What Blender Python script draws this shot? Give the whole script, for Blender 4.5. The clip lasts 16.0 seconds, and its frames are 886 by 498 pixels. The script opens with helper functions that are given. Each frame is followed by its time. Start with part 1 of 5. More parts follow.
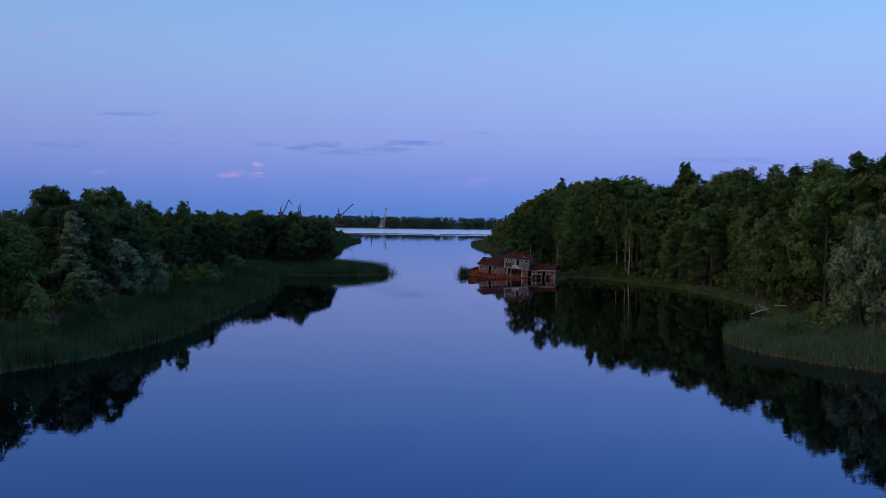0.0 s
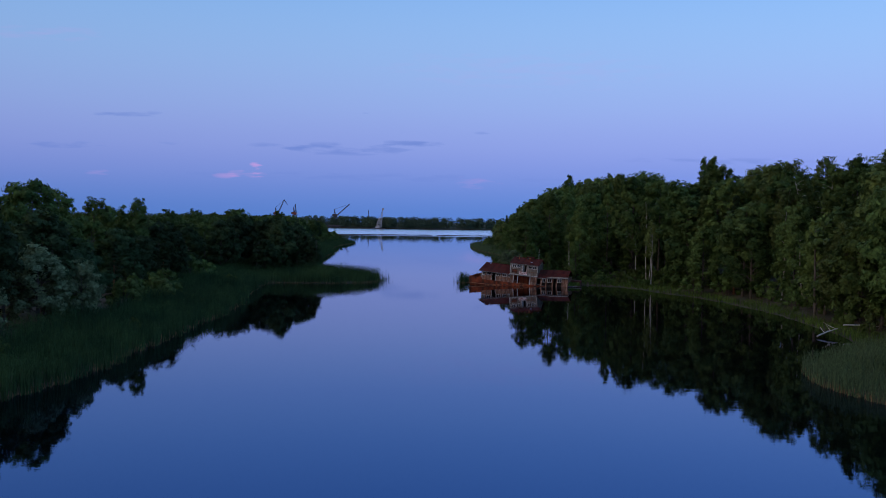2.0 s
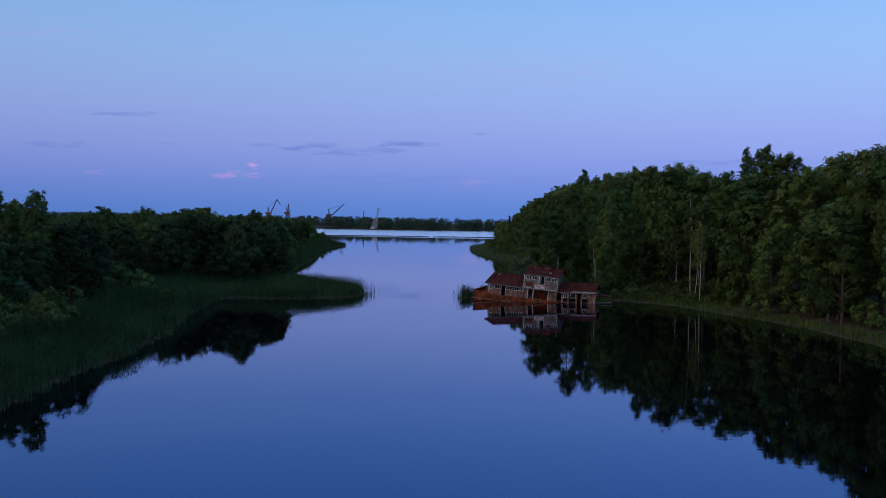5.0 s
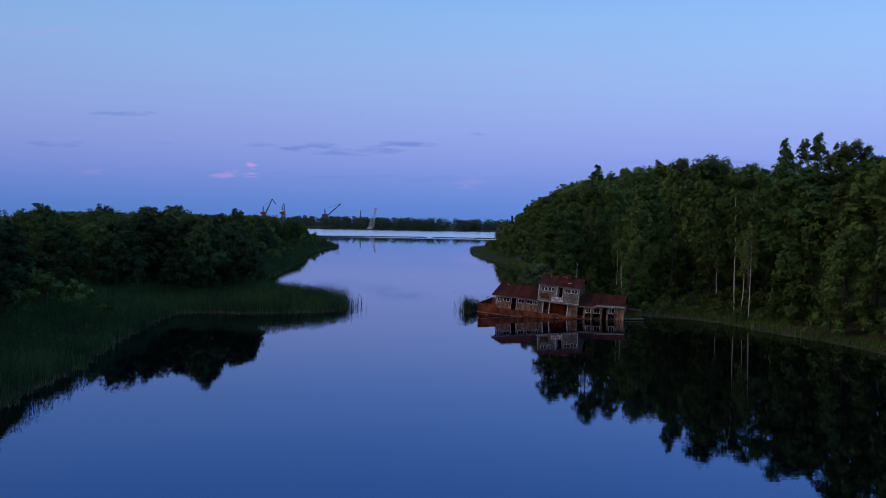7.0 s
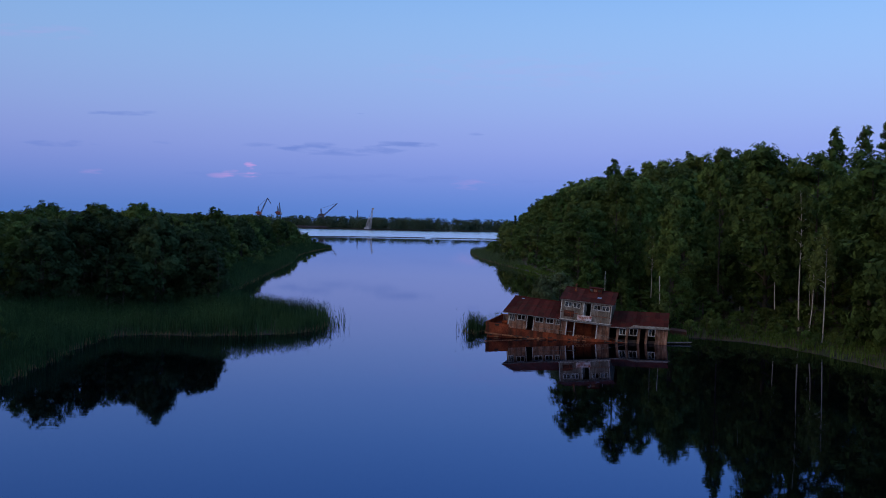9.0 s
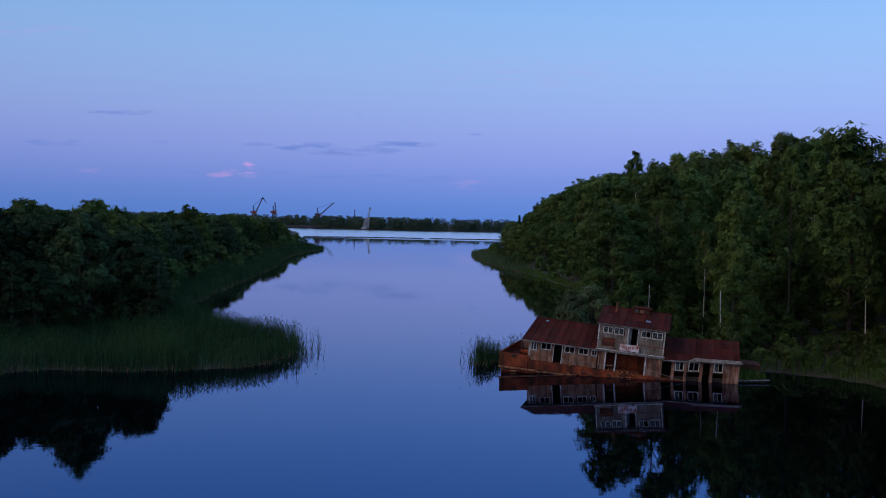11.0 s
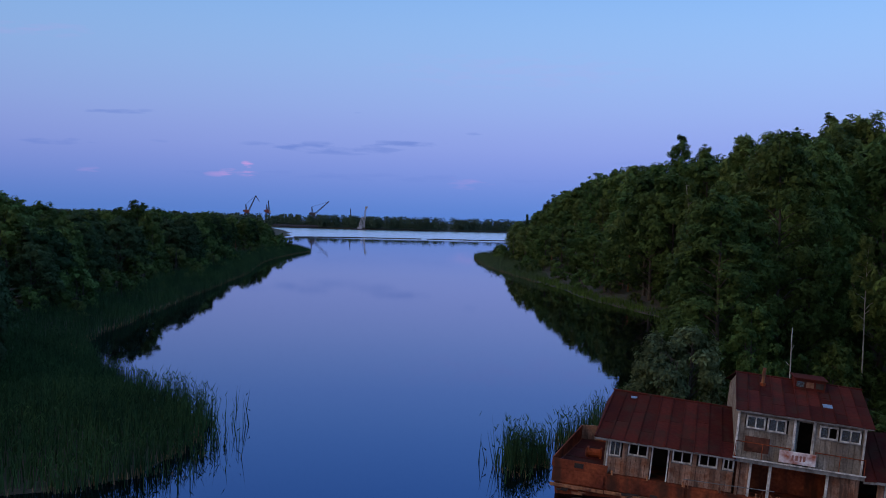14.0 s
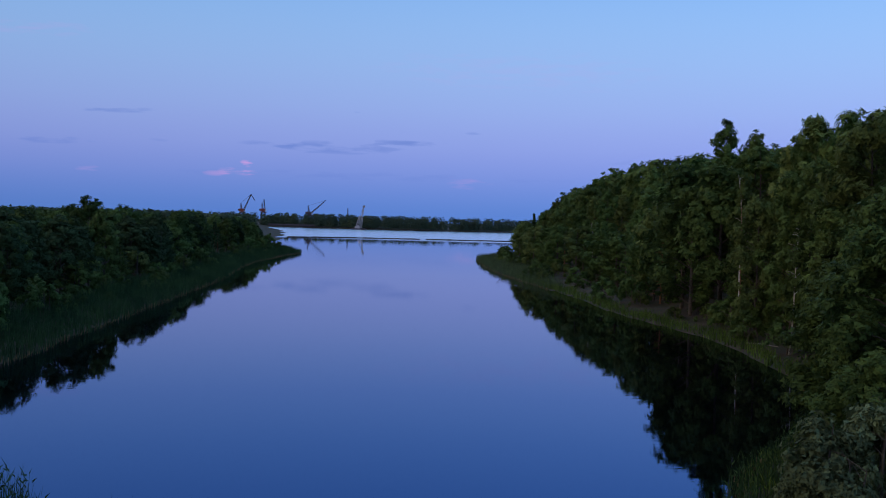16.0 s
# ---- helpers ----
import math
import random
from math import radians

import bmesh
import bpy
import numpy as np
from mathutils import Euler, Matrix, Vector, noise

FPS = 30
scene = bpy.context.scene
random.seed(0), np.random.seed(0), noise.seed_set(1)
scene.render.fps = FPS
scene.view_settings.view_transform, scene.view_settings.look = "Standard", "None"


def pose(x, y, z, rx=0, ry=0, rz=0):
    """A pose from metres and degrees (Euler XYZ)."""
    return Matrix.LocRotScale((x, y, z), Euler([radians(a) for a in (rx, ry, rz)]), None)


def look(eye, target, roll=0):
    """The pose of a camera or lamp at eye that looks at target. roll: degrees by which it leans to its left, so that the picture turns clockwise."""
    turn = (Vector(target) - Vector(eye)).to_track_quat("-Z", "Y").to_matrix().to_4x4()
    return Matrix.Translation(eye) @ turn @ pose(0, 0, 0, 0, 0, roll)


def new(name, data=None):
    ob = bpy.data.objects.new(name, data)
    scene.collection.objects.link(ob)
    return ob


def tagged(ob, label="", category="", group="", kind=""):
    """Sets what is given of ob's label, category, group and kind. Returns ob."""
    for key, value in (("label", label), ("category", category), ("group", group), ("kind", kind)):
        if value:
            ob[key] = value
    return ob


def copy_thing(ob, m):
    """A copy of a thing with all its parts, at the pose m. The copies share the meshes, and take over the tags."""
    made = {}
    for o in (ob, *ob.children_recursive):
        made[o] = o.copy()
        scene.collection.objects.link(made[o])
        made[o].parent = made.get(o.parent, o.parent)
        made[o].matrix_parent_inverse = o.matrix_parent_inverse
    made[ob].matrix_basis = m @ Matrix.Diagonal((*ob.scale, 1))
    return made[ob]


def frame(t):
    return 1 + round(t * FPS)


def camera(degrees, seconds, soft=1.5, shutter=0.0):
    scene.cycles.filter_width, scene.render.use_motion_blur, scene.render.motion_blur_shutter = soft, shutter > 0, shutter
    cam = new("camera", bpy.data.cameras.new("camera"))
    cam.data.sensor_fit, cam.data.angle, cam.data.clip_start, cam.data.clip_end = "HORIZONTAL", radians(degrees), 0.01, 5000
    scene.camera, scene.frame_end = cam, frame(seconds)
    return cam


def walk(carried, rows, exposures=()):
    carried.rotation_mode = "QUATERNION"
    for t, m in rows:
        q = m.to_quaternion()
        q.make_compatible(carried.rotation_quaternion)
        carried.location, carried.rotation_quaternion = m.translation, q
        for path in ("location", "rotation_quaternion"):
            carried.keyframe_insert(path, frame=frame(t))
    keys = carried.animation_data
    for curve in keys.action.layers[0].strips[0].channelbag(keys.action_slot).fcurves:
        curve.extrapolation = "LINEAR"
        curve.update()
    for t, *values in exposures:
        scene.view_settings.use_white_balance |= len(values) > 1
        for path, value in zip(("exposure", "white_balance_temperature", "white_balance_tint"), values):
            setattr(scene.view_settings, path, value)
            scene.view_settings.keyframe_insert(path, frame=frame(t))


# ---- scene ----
cam = camera(47.09, 16.0, soft=0.95)
# seconds, x, y, z, pitch, lean, yaw
PATH = [
    (0.0, 0.000, 0.000, 16.800, -1.671, -0.813, 0.000),
    (0.5, 0.014, 8.505, 16.788, -1.661, -0.831, -0.028),
    (1.0, 0.026, 17.009, 16.777, -1.652, -0.850, -0.056),
    (1.5, 0.038, 25.513, 16.766, -1.644, -0.869, -0.084),
    (2.0, 0.048, 34.017, 16.755, -1.636, -0.888, -0.111),
    (2.5, 0.058, 42.520, 16.744, -1.628, -0.908, -0.137),
    (3.0, 0.066, 51.022, 16.734, -1.621, -0.927, -0.163),
    (3.5, 0.073, 59.524, 16.723, -1.615, -0.948, -0.189),
    (4.0, 0.079, 68.026, 16.713, -1.609, -0.968, -0.214),
    (4.5, 0.083, 76.526, 16.703, -1.603, -0.989, -0.238),
    (5.0, 0.087, 85.027, 16.694, -1.598, -1.010, -0.262),
    (5.5, 0.090, 93.527, 16.684, -1.594, -1.031, -0.286),
    (6.0, 0.091, 102.026, 16.675, -1.590, -1.053, -0.309),
    (6.5, 0.092, 110.525, 16.666, -1.587, -1.075, -0.331),
    (7.0, 0.091, 119.023, 16.657, -1.584, -1.097, -0.353),
    (7.5, 0.089, 127.521, 16.649, -1.582, -1.120, -0.374),
    (8.0, 0.086, 136.019, 16.641, -1.580, -1.143, -0.395),
    (8.5, 0.082, 144.515, 16.633, -1.578, -1.166, -0.416),
    (9.0, 0.077, 153.012, 16.625, -1.578, -1.190, -0.436),
    (9.5, 0.070, 161.508, 16.617, -1.577, -1.214, -0.455),
    (10.0, 0.063, 170.003, 16.610, -1.578, -1.238, -0.474),
    (10.5, 0.054, 178.498, 16.603, -1.578, -1.263, -0.493),
    (11.0, 0.045, 186.992, 16.596, -1.580, -1.287, -0.511),
    (11.5, 0.034, 195.486, 16.589, -1.582, -1.312, -0.528),
    (12.0, 0.022, 203.979, 16.582, -1.584, -1.338, -0.545),
    (12.5, 0.009, 212.472, 16.576, -1.587, -1.364, -0.562),
    (13.0, -0.005, 220.964, 16.570, -1.590, -1.390, -0.578),
    (13.5, -0.020, 229.456, 16.564, -1.594, -1.416, -0.593),
    (14.0, -0.037, 237.947, 16.559, -1.598, -1.443, -0.608),
    (14.5, -0.054, 246.438, 16.553, -1.603, -1.470, -0.623),
    (15.0, -0.073, 254.929, 16.548, -1.609, -1.497, -0.636),
    (15.5, -0.093, 263.418, 16.543, -1.615, -1.525, -0.650),
    (16.0, -0.113, 271.908, 16.538, -1.621, -1.553, -0.663),
]
walk(cam, [(t, pose(x, y, z, 90 + pitch, lean, yaw)) for t, x, y, z, pitch, lean, yaw in PATH])

# ---- world: clear dusk sky after sunset ----
world = bpy.data.worlds.new("dusk_sky")
scene.world = world
world.use_nodes = True


def srgb(r, g, b):
    """Linear colour from 0..255 screen values."""
    return tuple((v / 255 / 12.92) if v / 255 < 0.04045 else ((v / 255 + 0.055) / 1.055) ** 2.4 for v in (r, g, b)) + (1.0,)


def build_sky():
    nt = world.node_tree
    nt.nodes.clear()
    n, l = nt.nodes.new, nt.links.new

    def maths(op, x, y=None, z=None, clamp=False):
        k = n("ShaderNodeMath")
        k.operation, k.use_clamp = op, clamp
        for i, v in enumerate((x, y, z)):
            if v is None:
                continue
            if isinstance(v, (int, float)):
                k.inputs[i].default_value = v
            else:
                l(v, k.inputs[i])
        return k.outputs[0]

    def mixed(fac, c1, c2):
        k = n("ShaderNodeMix")
        k.data_type = "RGBA"
        l(fac, k.inputs["Factor"])
        for key, c in (("A", c1), ("B", c2)):
            if isinstance(c, tuple):
                k.inputs[key].default_value = c
            else:
                l(c, k.inputs[key])
        return k.outputs["Result"]

    out, bg = n("ShaderNodeOutputWorld"), n("ShaderNodeBackground")
    bg.inputs["Strength"].default_value = 1.0
    co, sep = n("ShaderNodeTexCoord"), n("ShaderNodeSeparateXYZ")
    l(co.outputs["Generated"], sep.inputs[0])
    x, y, z = sep.outputs
    ramp = n("ShaderNodeValToRGB")
    ramp.color_ramp.interpolation = "B_SPLINE"
    stops = [(0.0, srgb(89, 130, 209)), (0.019, srgb(101, 137, 215)), (0.042, srgb(123, 147, 223)), (0.07, srgb(142, 160, 230)), (0.107, srgb(150, 174, 235)),
             (0.156, srgb(150, 186, 239)), (0.213, srgb(139, 185, 242)), (0.32, srgb(113, 166, 239)), (0.6, srgb(125, 172, 235)), (1.0, srgb(121, 164, 227))]
    e = ramp.color_ramp.elements
    e[0].position, e[0].color = stops[0]
    e[1].position, e[1].color = stops[-1]
    for p, c in stops[1:-1]:
        e.new(p).color = c
    l(z, ramp.inputs[0])
    # one side of the view is a little lighter
    side = maths("MULTIPLY_ADD", x, 0.26, 0.985)
    sc = n("ShaderNodeVectorMath")
    sc.operation = "SCALE"
    l(ramp.outputs["Color"], sc.inputs[0]), l(side, sc.inputs["Scale"])
    colour = sc.outputs[0]
    # afterglow of the sunset behind the camera
    west = n("ShaderNodeVectorMath")
    west.operation = "DOT_PRODUCT"
    l(co.outputs["Generated"], west.inputs[0])
    west.inputs[1].default_value = (-0.91, -0.4, 0.12)
    glow = maths("POWER", maths("MAXIMUM", west.outputs["Value"], 0.0), 2.0)
    colour = mixed(maths("MULTIPLY", glow, 0.6, clamp=True), colour, (0.8, 0.62, 0.48, 1.0))
    # thin streaks of cloud low over the far shore: bearing, elevation, half-width, half-height
    yy = maths("MAXIMUM", y, 0.02)
    u, v = maths("DIVIDE", x, yy), maths("DIVIDE", z, yy)
    vec = n("ShaderNodeCombineXYZ")
    l(u, vec.inputs[0]), l(maths("MULTIPLY", v, 6.0), vec.inputs[1])
    nz = n("ShaderNodeTexNoise")
    nz.inputs["Scale"].default_value, nz.inputs["Detail"].default_value = 30.0, 6
    l(vec.outputs[0], nz.inputs["Vector"])
    rough = maths("MULTIPLY_ADD", nz.outputs["Fac"], 4.2, -1.55, clamp=True)
    grey, pink = srgb(96, 126, 205), srgb(190, 156, 224)
    for u0, v0, a, b, k, c in ((-0.0946, 0.0682, 0.0822, 0.0074, 0.9, grey), (-0.0247, 0.0744, 0.0411, 0.0045, 0.9, grey), (-0.1562, 0.0703, 0.0370, 0.0049, 0.7, grey), (-0.3108, 0.0995, 0.0493, 0.0033, 0.8, grey),
                               (-0.0765, 0.1036, 0.0099, 0.0016, 0.8, grey), (0.0411, 0.0855, 0.0132, 0.0025, 0.6, grey), (-0.3700, 0.0682, 0.0493, 0.0041, 0.7, grey), (-0.2713, 0.0707, 0.0164, 0.0025, 0.5, grey),
                               (0.2713, 0.0617, 0.1151, 0.0049, 0.45, grey), (-0.0822, 0.0411, 0.2467, 0.0049, 0.3, grey),
                               (-0.1875, 0.0425, 0.0240, 0.0060, 1.2, pink), (-0.1825, 0.0460, 0.0100, 0.0090, 2.4, pink), (-0.2097, 0.0403, 0.0181, 0.0033, 0.7, pink), (-0.3453, 0.0419, 0.0247, 0.0049, 0.5, pink), (0.0370, 0.0378, 0.0288, 0.0074, 0.5, pink),
                               (-0.3947, 0.1768, 0.0740, 0.0099, 0.22, pink), (0.0822, 0.1480, 0.1644, 0.0247, 0.14, pink)):
        du, dv = maths("DIVIDE", maths("SUBTRACT", u, u0), a), maths("DIVIDE", maths("SUBTRACT", v, v0), b)
        r2 = maths("ADD", maths("MULTIPLY", du, du), maths("MULTIPLY", dv, dv))
        m = maths("MULTIPLY", maths("MULTIPLY", maths("SUBTRACT", rough, r2, clamp=True), 1.1), k * 0.62, clamp=True)
        colour = mixed(m, colour, c)
    l(colour, bg.inputs["Color"])
    l(bg.outputs[0], out.inputs[0])


build_sky()

# low afterglow from behind the camera's left shoulder, very soft
glow_data = bpy.data.lights.new("afterglow", "SUN")
glow_data.energy, glow_data.angle, glow_data.color = 0.84, radians(60), (1.0, 0.73, 0.43)
glow_lamp = new("afterglow", glow_data)
glow_lamp.matrix_world = look((-92, -36, 40), (0, 0, 0))

# ---- materials ----
RNG = np.random.default_rng(7)


def material(name, colour, rough=0.8, metal=0.0, vary=0.3, scale=2.0, fine=30.0, bump=0.3, island=0.0, random_ob=0.0, second=None, spec=0.3, translucent=0.0, bump_distance=0.02, cut=0.0, other=None):
    """A procedural surface: a base colour mottled at two scales, with a fine relief."""
    m = bpy.data.materials.new(name)
    m.use_nodes = True
    nt = m.node_tree
    n, l = nt.nodes.new, nt.links.new
    b = nt.nodes["Principled BSDF"]
    b.inputs["Roughness"].default_value, b.inputs["Metallic"].default_value = rough, metal
    b.inputs["Specular IOR Level"].default_value = spec
    co = n("ShaderNodeTexCoord")
    big, small = n("ShaderNodeTexNoise"), n("ShaderNodeTexNoise")
    for t, s in ((big, scale), (small, fine)):
        t.inputs["Scale"].default_value = s
        t.inputs["Detail"].default_value = 4
        l(co.outputs["Object"], t.inputs["Vector"])
    ramp = n("ShaderNodeMix")
    ramp.data_type = "RGBA"
    c2 = second or tuple(v * (1 - vary) for v in colour)
    ramp.inputs["A"].default_value, ramp.inputs["B"].default_value = (*colour, 1), (*c2, 1)
    rng = n("ShaderNodeMapRange")
    rng.inputs["From Min"].default_value, rng.inputs["From Max"].default_value = 0.35, 0.65
    l(big.outputs["Fac"], rng.inputs["Value"])
    l(rng.outputs[0], ramp.inputs["Factor"])
    val = n("ShaderNodeMath")
    val.operation = "MULTIPLY_ADD"
    l(small.outputs["Fac"], val.inputs[0])
    val.inputs[1].default_value, val.inputs[2].default_value = vary * 1.6, 1 - vary * 0.8
    last = val.outputs[0]
    if island:
        geo, k = n("ShaderNodeNewGeometry"), n("ShaderNodeMath")
        k.operation = "MULTIPLY_ADD"
        l(geo.outputs["Random Per Island"], k.inputs[0])
        k.inputs[1].default_value, k.inputs[2].default_value = island * 2, 1 - island
        k2 = n("ShaderNodeMath")
        k2.operation = "MULTIPLY"
        l(last, k2.inputs[0]), l(k.outputs[0], k2.inputs[1])
        last = k2.outputs[0]
    if random_ob:
        info, k = n("ShaderNodeObjectInfo"), n("ShaderNodeMath")
        k.operation = "MULTIPLY_ADD"
        l(info.outputs["Random"], k.inputs[0])
        k.inputs[1].default_value, k.inputs[2].default_value = random_ob * 2, 1 - random_ob
        k2 = n("ShaderNodeMath")
        k2.operation = "MULTIPLY"
        l(last, k2.inputs[0]), l(k.outputs[0], k2.inputs[1])
        last = k2.outputs[0]
    sc = n("ShaderNodeVectorMath")
    sc.operation = "SCALE"
    hue = ramp.outputs["Result"]
    if other:
        # each tree leans towards a second hue by its own amount
        info, fold, pick, tone = n("ShaderNodeObjectInfo"), n("ShaderNodeMath"), n("ShaderNodeMath"), n("ShaderNodeMix")
        fold.operation, pick.operation = "MULTIPLY", "FRACT"
        fold.inputs[1].default_value = 7.31
        l(info.outputs["Random"], fold.inputs[0]), l(fold.outputs[0], pick.inputs[0])
        tone.data_type = "RGBA"
        l(pick.outputs[0], tone.inputs["Factor"]), l(hue, tone.inputs["A"])
        tone.inputs["B"].default_value = (*other, 1)
        hue = tone.outputs["Result"]
    l(hue, sc.inputs[0]), l(last, sc.inputs["Scale"])
    l(sc.outputs[0], b.inputs["Base Color"])
    if bump:
        bp = n("ShaderNodeBump")
        bp.inputs["Strength"].default_value, bp.inputs["Distance"].default_value = bump, bump_distance
        l(small.outputs["Fac"], bp.inputs["Height"]), l(bp.outputs[0], b.inputs["Normal"])
    if cut:
        # each spray is broken up into small separate leaves
        holes, thr = n("ShaderNodeTexNoise"), n("ShaderNodeMath")
        holes.inputs["Scale"].default_value, holes.inputs["Detail"].default_value = cut, 2
        l(co.outputs["Object"], holes.inputs["Vector"])
        thr.operation = "GREATER_THAN"
        l(holes.outputs["Fac"], thr.inputs[0])
        thr.inputs[1].default_value = 0.45
        # the leaves of a spray point every way
        turn, lift = n("ShaderNodeTexNoise"), n("ShaderNodeBump")
        turn.inputs["Scale"].default_value, turn.inputs["Detail"].default_value = cut * 0.8, 1
        lift.inputs["Strength"].default_value, lift.inputs["Distance"].default_value = 1.0, 1.2 / cut
        l(co.outputs["Object"], turn.inputs["Vector"])
        l(turn.outputs["Fac"], lift.inputs["Height"]), l(lift.outputs[0], b.inputs["Normal"])
    if translucent:
        tr, mix = n("ShaderNodeBsdfTranslucent"), n("ShaderNodeMixShader")
        l(sc.outputs[0], tr.inputs["Color"])
        mix.inputs[0].default_value = translucent
        l(b.outputs[0], mix.inputs[1]), l(tr.outputs[0], mix.inputs[2])
        last_shader = mix.outputs[0]
        if cut:
            clear, mix2 = n("ShaderNodeBsdfTransparent"), n("ShaderNodeMixShader")
            l(thr.outputs[0], mix2.inputs[0]), l(clear.outputs[0], mix2.inputs[1]), l(last_shader, mix2.inputs[2])
            last_shader = mix2.outputs[0]
        l(last_shader, nt.nodes["Material Output"].inputs["Surface"])
    return m


def water_material():
    """Still dark water with faint ripples; ruffled by a breeze out on the open river."""
    m = bpy.data.materials.new("still_water")
    m.use_nodes = True
    nt = m.node_tree
    n, l = nt.nodes.new, nt.links.new
    nt.nodes.remove(nt.nodes["Principled BSDF"])
    gloss, body, fres, mix, ramp = n("ShaderNodeBsdfGlossy"), n("ShaderNodeBsdfDiffuse"), n("ShaderNodeFresnel"), n("ShaderNodeMixShader"), n("ShaderNodeValToRGB")
    body.inputs["Color"].default_value = (0.0007, 0.0011, 0.0012, 1)
    gloss.inputs["Roughness"].default_value = 0.02
    fres.inputs["IOR"].default_value = 2.1
    e = ramp.color_ramp.elements
    e[0].position, e[0].color = 0.28, (0.33, 0.54, 1.0, 1)
    e[1].position, e[1].color = 0.74, (1, 1, 1, 1)
    e.new(0.44).color = (0.5, 0.62, 1.0, 1)
    e.new(0.56).color = (0.73, 0.78, 1.0, 1)
    l(fres.outputs[0], ramp.inputs[0]), l(ramp.outputs["Color"], gloss.inputs["Color"])
    l(fres.outputs[0], mix.inputs[0]), l(body.outputs[0], mix.inputs[1]), l(gloss.outputs[0], mix.inputs[2])
    l(mix.outputs[0], nt.nodes["Material Output"].inputs["Surface"])
    co, mp = n("ShaderNodeTexCoord"), n("ShaderNodeMapping")
    l(co.outputs["Object"], mp.inputs["Vector"])
    mp.inputs["Scale"].default_value = (0.35, 1.3, 1)
    a = n("ShaderNodeTexNoise")
    a.inputs["Scale"].default_value, a.inputs["Detail"].default_value = 1.0, 2
    l(mp.outputs[0], a.inputs["Vector"])
    sep, far = n("ShaderNodeSeparateXYZ"), n("ShaderNodeMapRange")
    l(co.outputs["Object"], sep.inputs[0]), l(sep.outputs["Y"], far.inputs["Value"])
    for key, v in (("From Min", 1040.0), ("From Max", 1095.0), ("To Min", 0.0), ("To Max", 1.0)):
        far.inputs[key].default_value = v
    calm, chop = n("ShaderNodeBump"), n("ShaderNodeBump")
    calm.inputs["Strength"].default_value, calm.inputs["Distance"].default_value = 0.1, 0.02
    chop.inputs["Distance"].default_value = 0.03
    l(far.outputs[0], chop.inputs["Strength"])
    wind = n("ShaderNodeMapRange")
    l(far.outputs[0], wind.inputs["Value"]), l(wind.outputs[0], gloss.inputs["Roughness"])
    wind.inputs["To Min"].default_value, wind.inputs["To Max"].default_value = 0.02, 0.2
    l(a.outputs["Fac"], calm.inputs["Height"]), l(a.outputs["Fac"], chop.inputs["Height"])
    l(calm.outputs[0], chop.inputs["Normal"]), l(chop.outputs[0], gloss.inputs["Normal"])
    return m


M_WATER = water_material()
M_GROUND = material("bank_soil_and_grass", (0.03, 0.034, 0.016), 0.95, vary=0.5, scale=0.22, fine=5.0, bump=0.6, second=(0.06, 0.04, 0.024), bump_distance=0.1)
LEAF = dict(rough=0.75, vary=0.4, scale=0.35, fine=4.0, bump=0, island=0.3, random_ob=0.4, translucent=0.2, spec=0.06, cut=6.0)
M_LEAF = material("broad_leaves", (0.066, 0.114, 0.031), second=(0.049, 0.091, 0.026), other=(0.08, 0.117, 0.03), **LEAF)
M_LEAF_LIGHT = material("birch_leaves", (0.084, 0.126, 0.036), second=(0.066, 0.106, 0.031), other=(0.098, 0.127, 0.036), **LEAF)
# willow leaves twice: lightened to look lit, then dimmer for behind the barge
M_LEAF_WILLOW = material("willow_leaves", (0.165, 0.205, 0.1), second=(0.125, 0.165, 0.078), **{**LEAF, "random_ob": 0.12})
M_LEAF_WILLOW_DIM = material("dimmer_willow_leaves", (0.125, 0.158, 0.075), second=(0.095, 0.13, 0.06), **LEAF)
# pine needles; on alders this colour carries the shade of the left bank
M_LEAF_DARK = material("pine_and_shaded_alder_leaves", (0.03, 0.056, 0.022), second=(0.022, 0.046, 0.018), other=(0.038, 0.06, 0.024), **LEAF)
M_LEAF_BROWN = material("reddish_dry_leaves", (0.12, 0.085, 0.035), second=(0.08, 0.08, 0.03), **LEAF)
M_BARK = material("grey_brown_bark", (0.09, 0.075, 0.06), 0.95, scale=3, fine=18, vary=0.5, bump=0.8)
M_BARK_BIRCH = material("white_birch_bark", (0.45, 0.43, 0.39), 0.85, scale=2.5, fine=9, vary=0.55, second=(0.3, 0.28, 0.25), bump=0.4)
M_BARK_PINE = material("orange_pine_bark", (0.2, 0.1, 0.055), 0.95, scale=2, fine=14, vary=0.5, bump=0.8)
M_REED = material("green_reeds", (0.046, 0.088, 0.03), 0.8, scale=0.16, fine=0.9, vary=0.55, bump=0, island=0.55, second=(0.018, 0.04, 0.018), translucent=0.25, spec=0.05)
M_REED_PALE = material("grey_green_reeds", (0.082, 0.115, 0.056), 0.8, scale=0.25, fine=1.5, vary=0.4, bump=0, island=0.5, second=(0.065, 0.1, 0.042), translucent=0.25, spec=0.05)
M_REED_DRY = material("dry_reed_stems", (0.24, 0.15, 0.075), 0.9, scale=0.5, fine=4.0, vary=0.4, bump=0, island=0.4, spec=0.2)
M_GRASS = material("bank_grass", (0.09, 0.14, 0.028), 0.85, scale=0.2, fine=2.0, vary=0.35, bump=0, island=0.5, second=(0.05, 0.085, 0.02), translucent=0.25, spec=0.05)
# far foliage: haze put into the leaf colour by lightening and greying it
M_FAR = material("hazed_far_leaves", (0.075, 0.105, 0.06), 0.9, scale=0.05, fine=0.4, vary=0.4, bump=0, island=0.4, second=(0.055, 0.08, 0.05), spec=0.05)

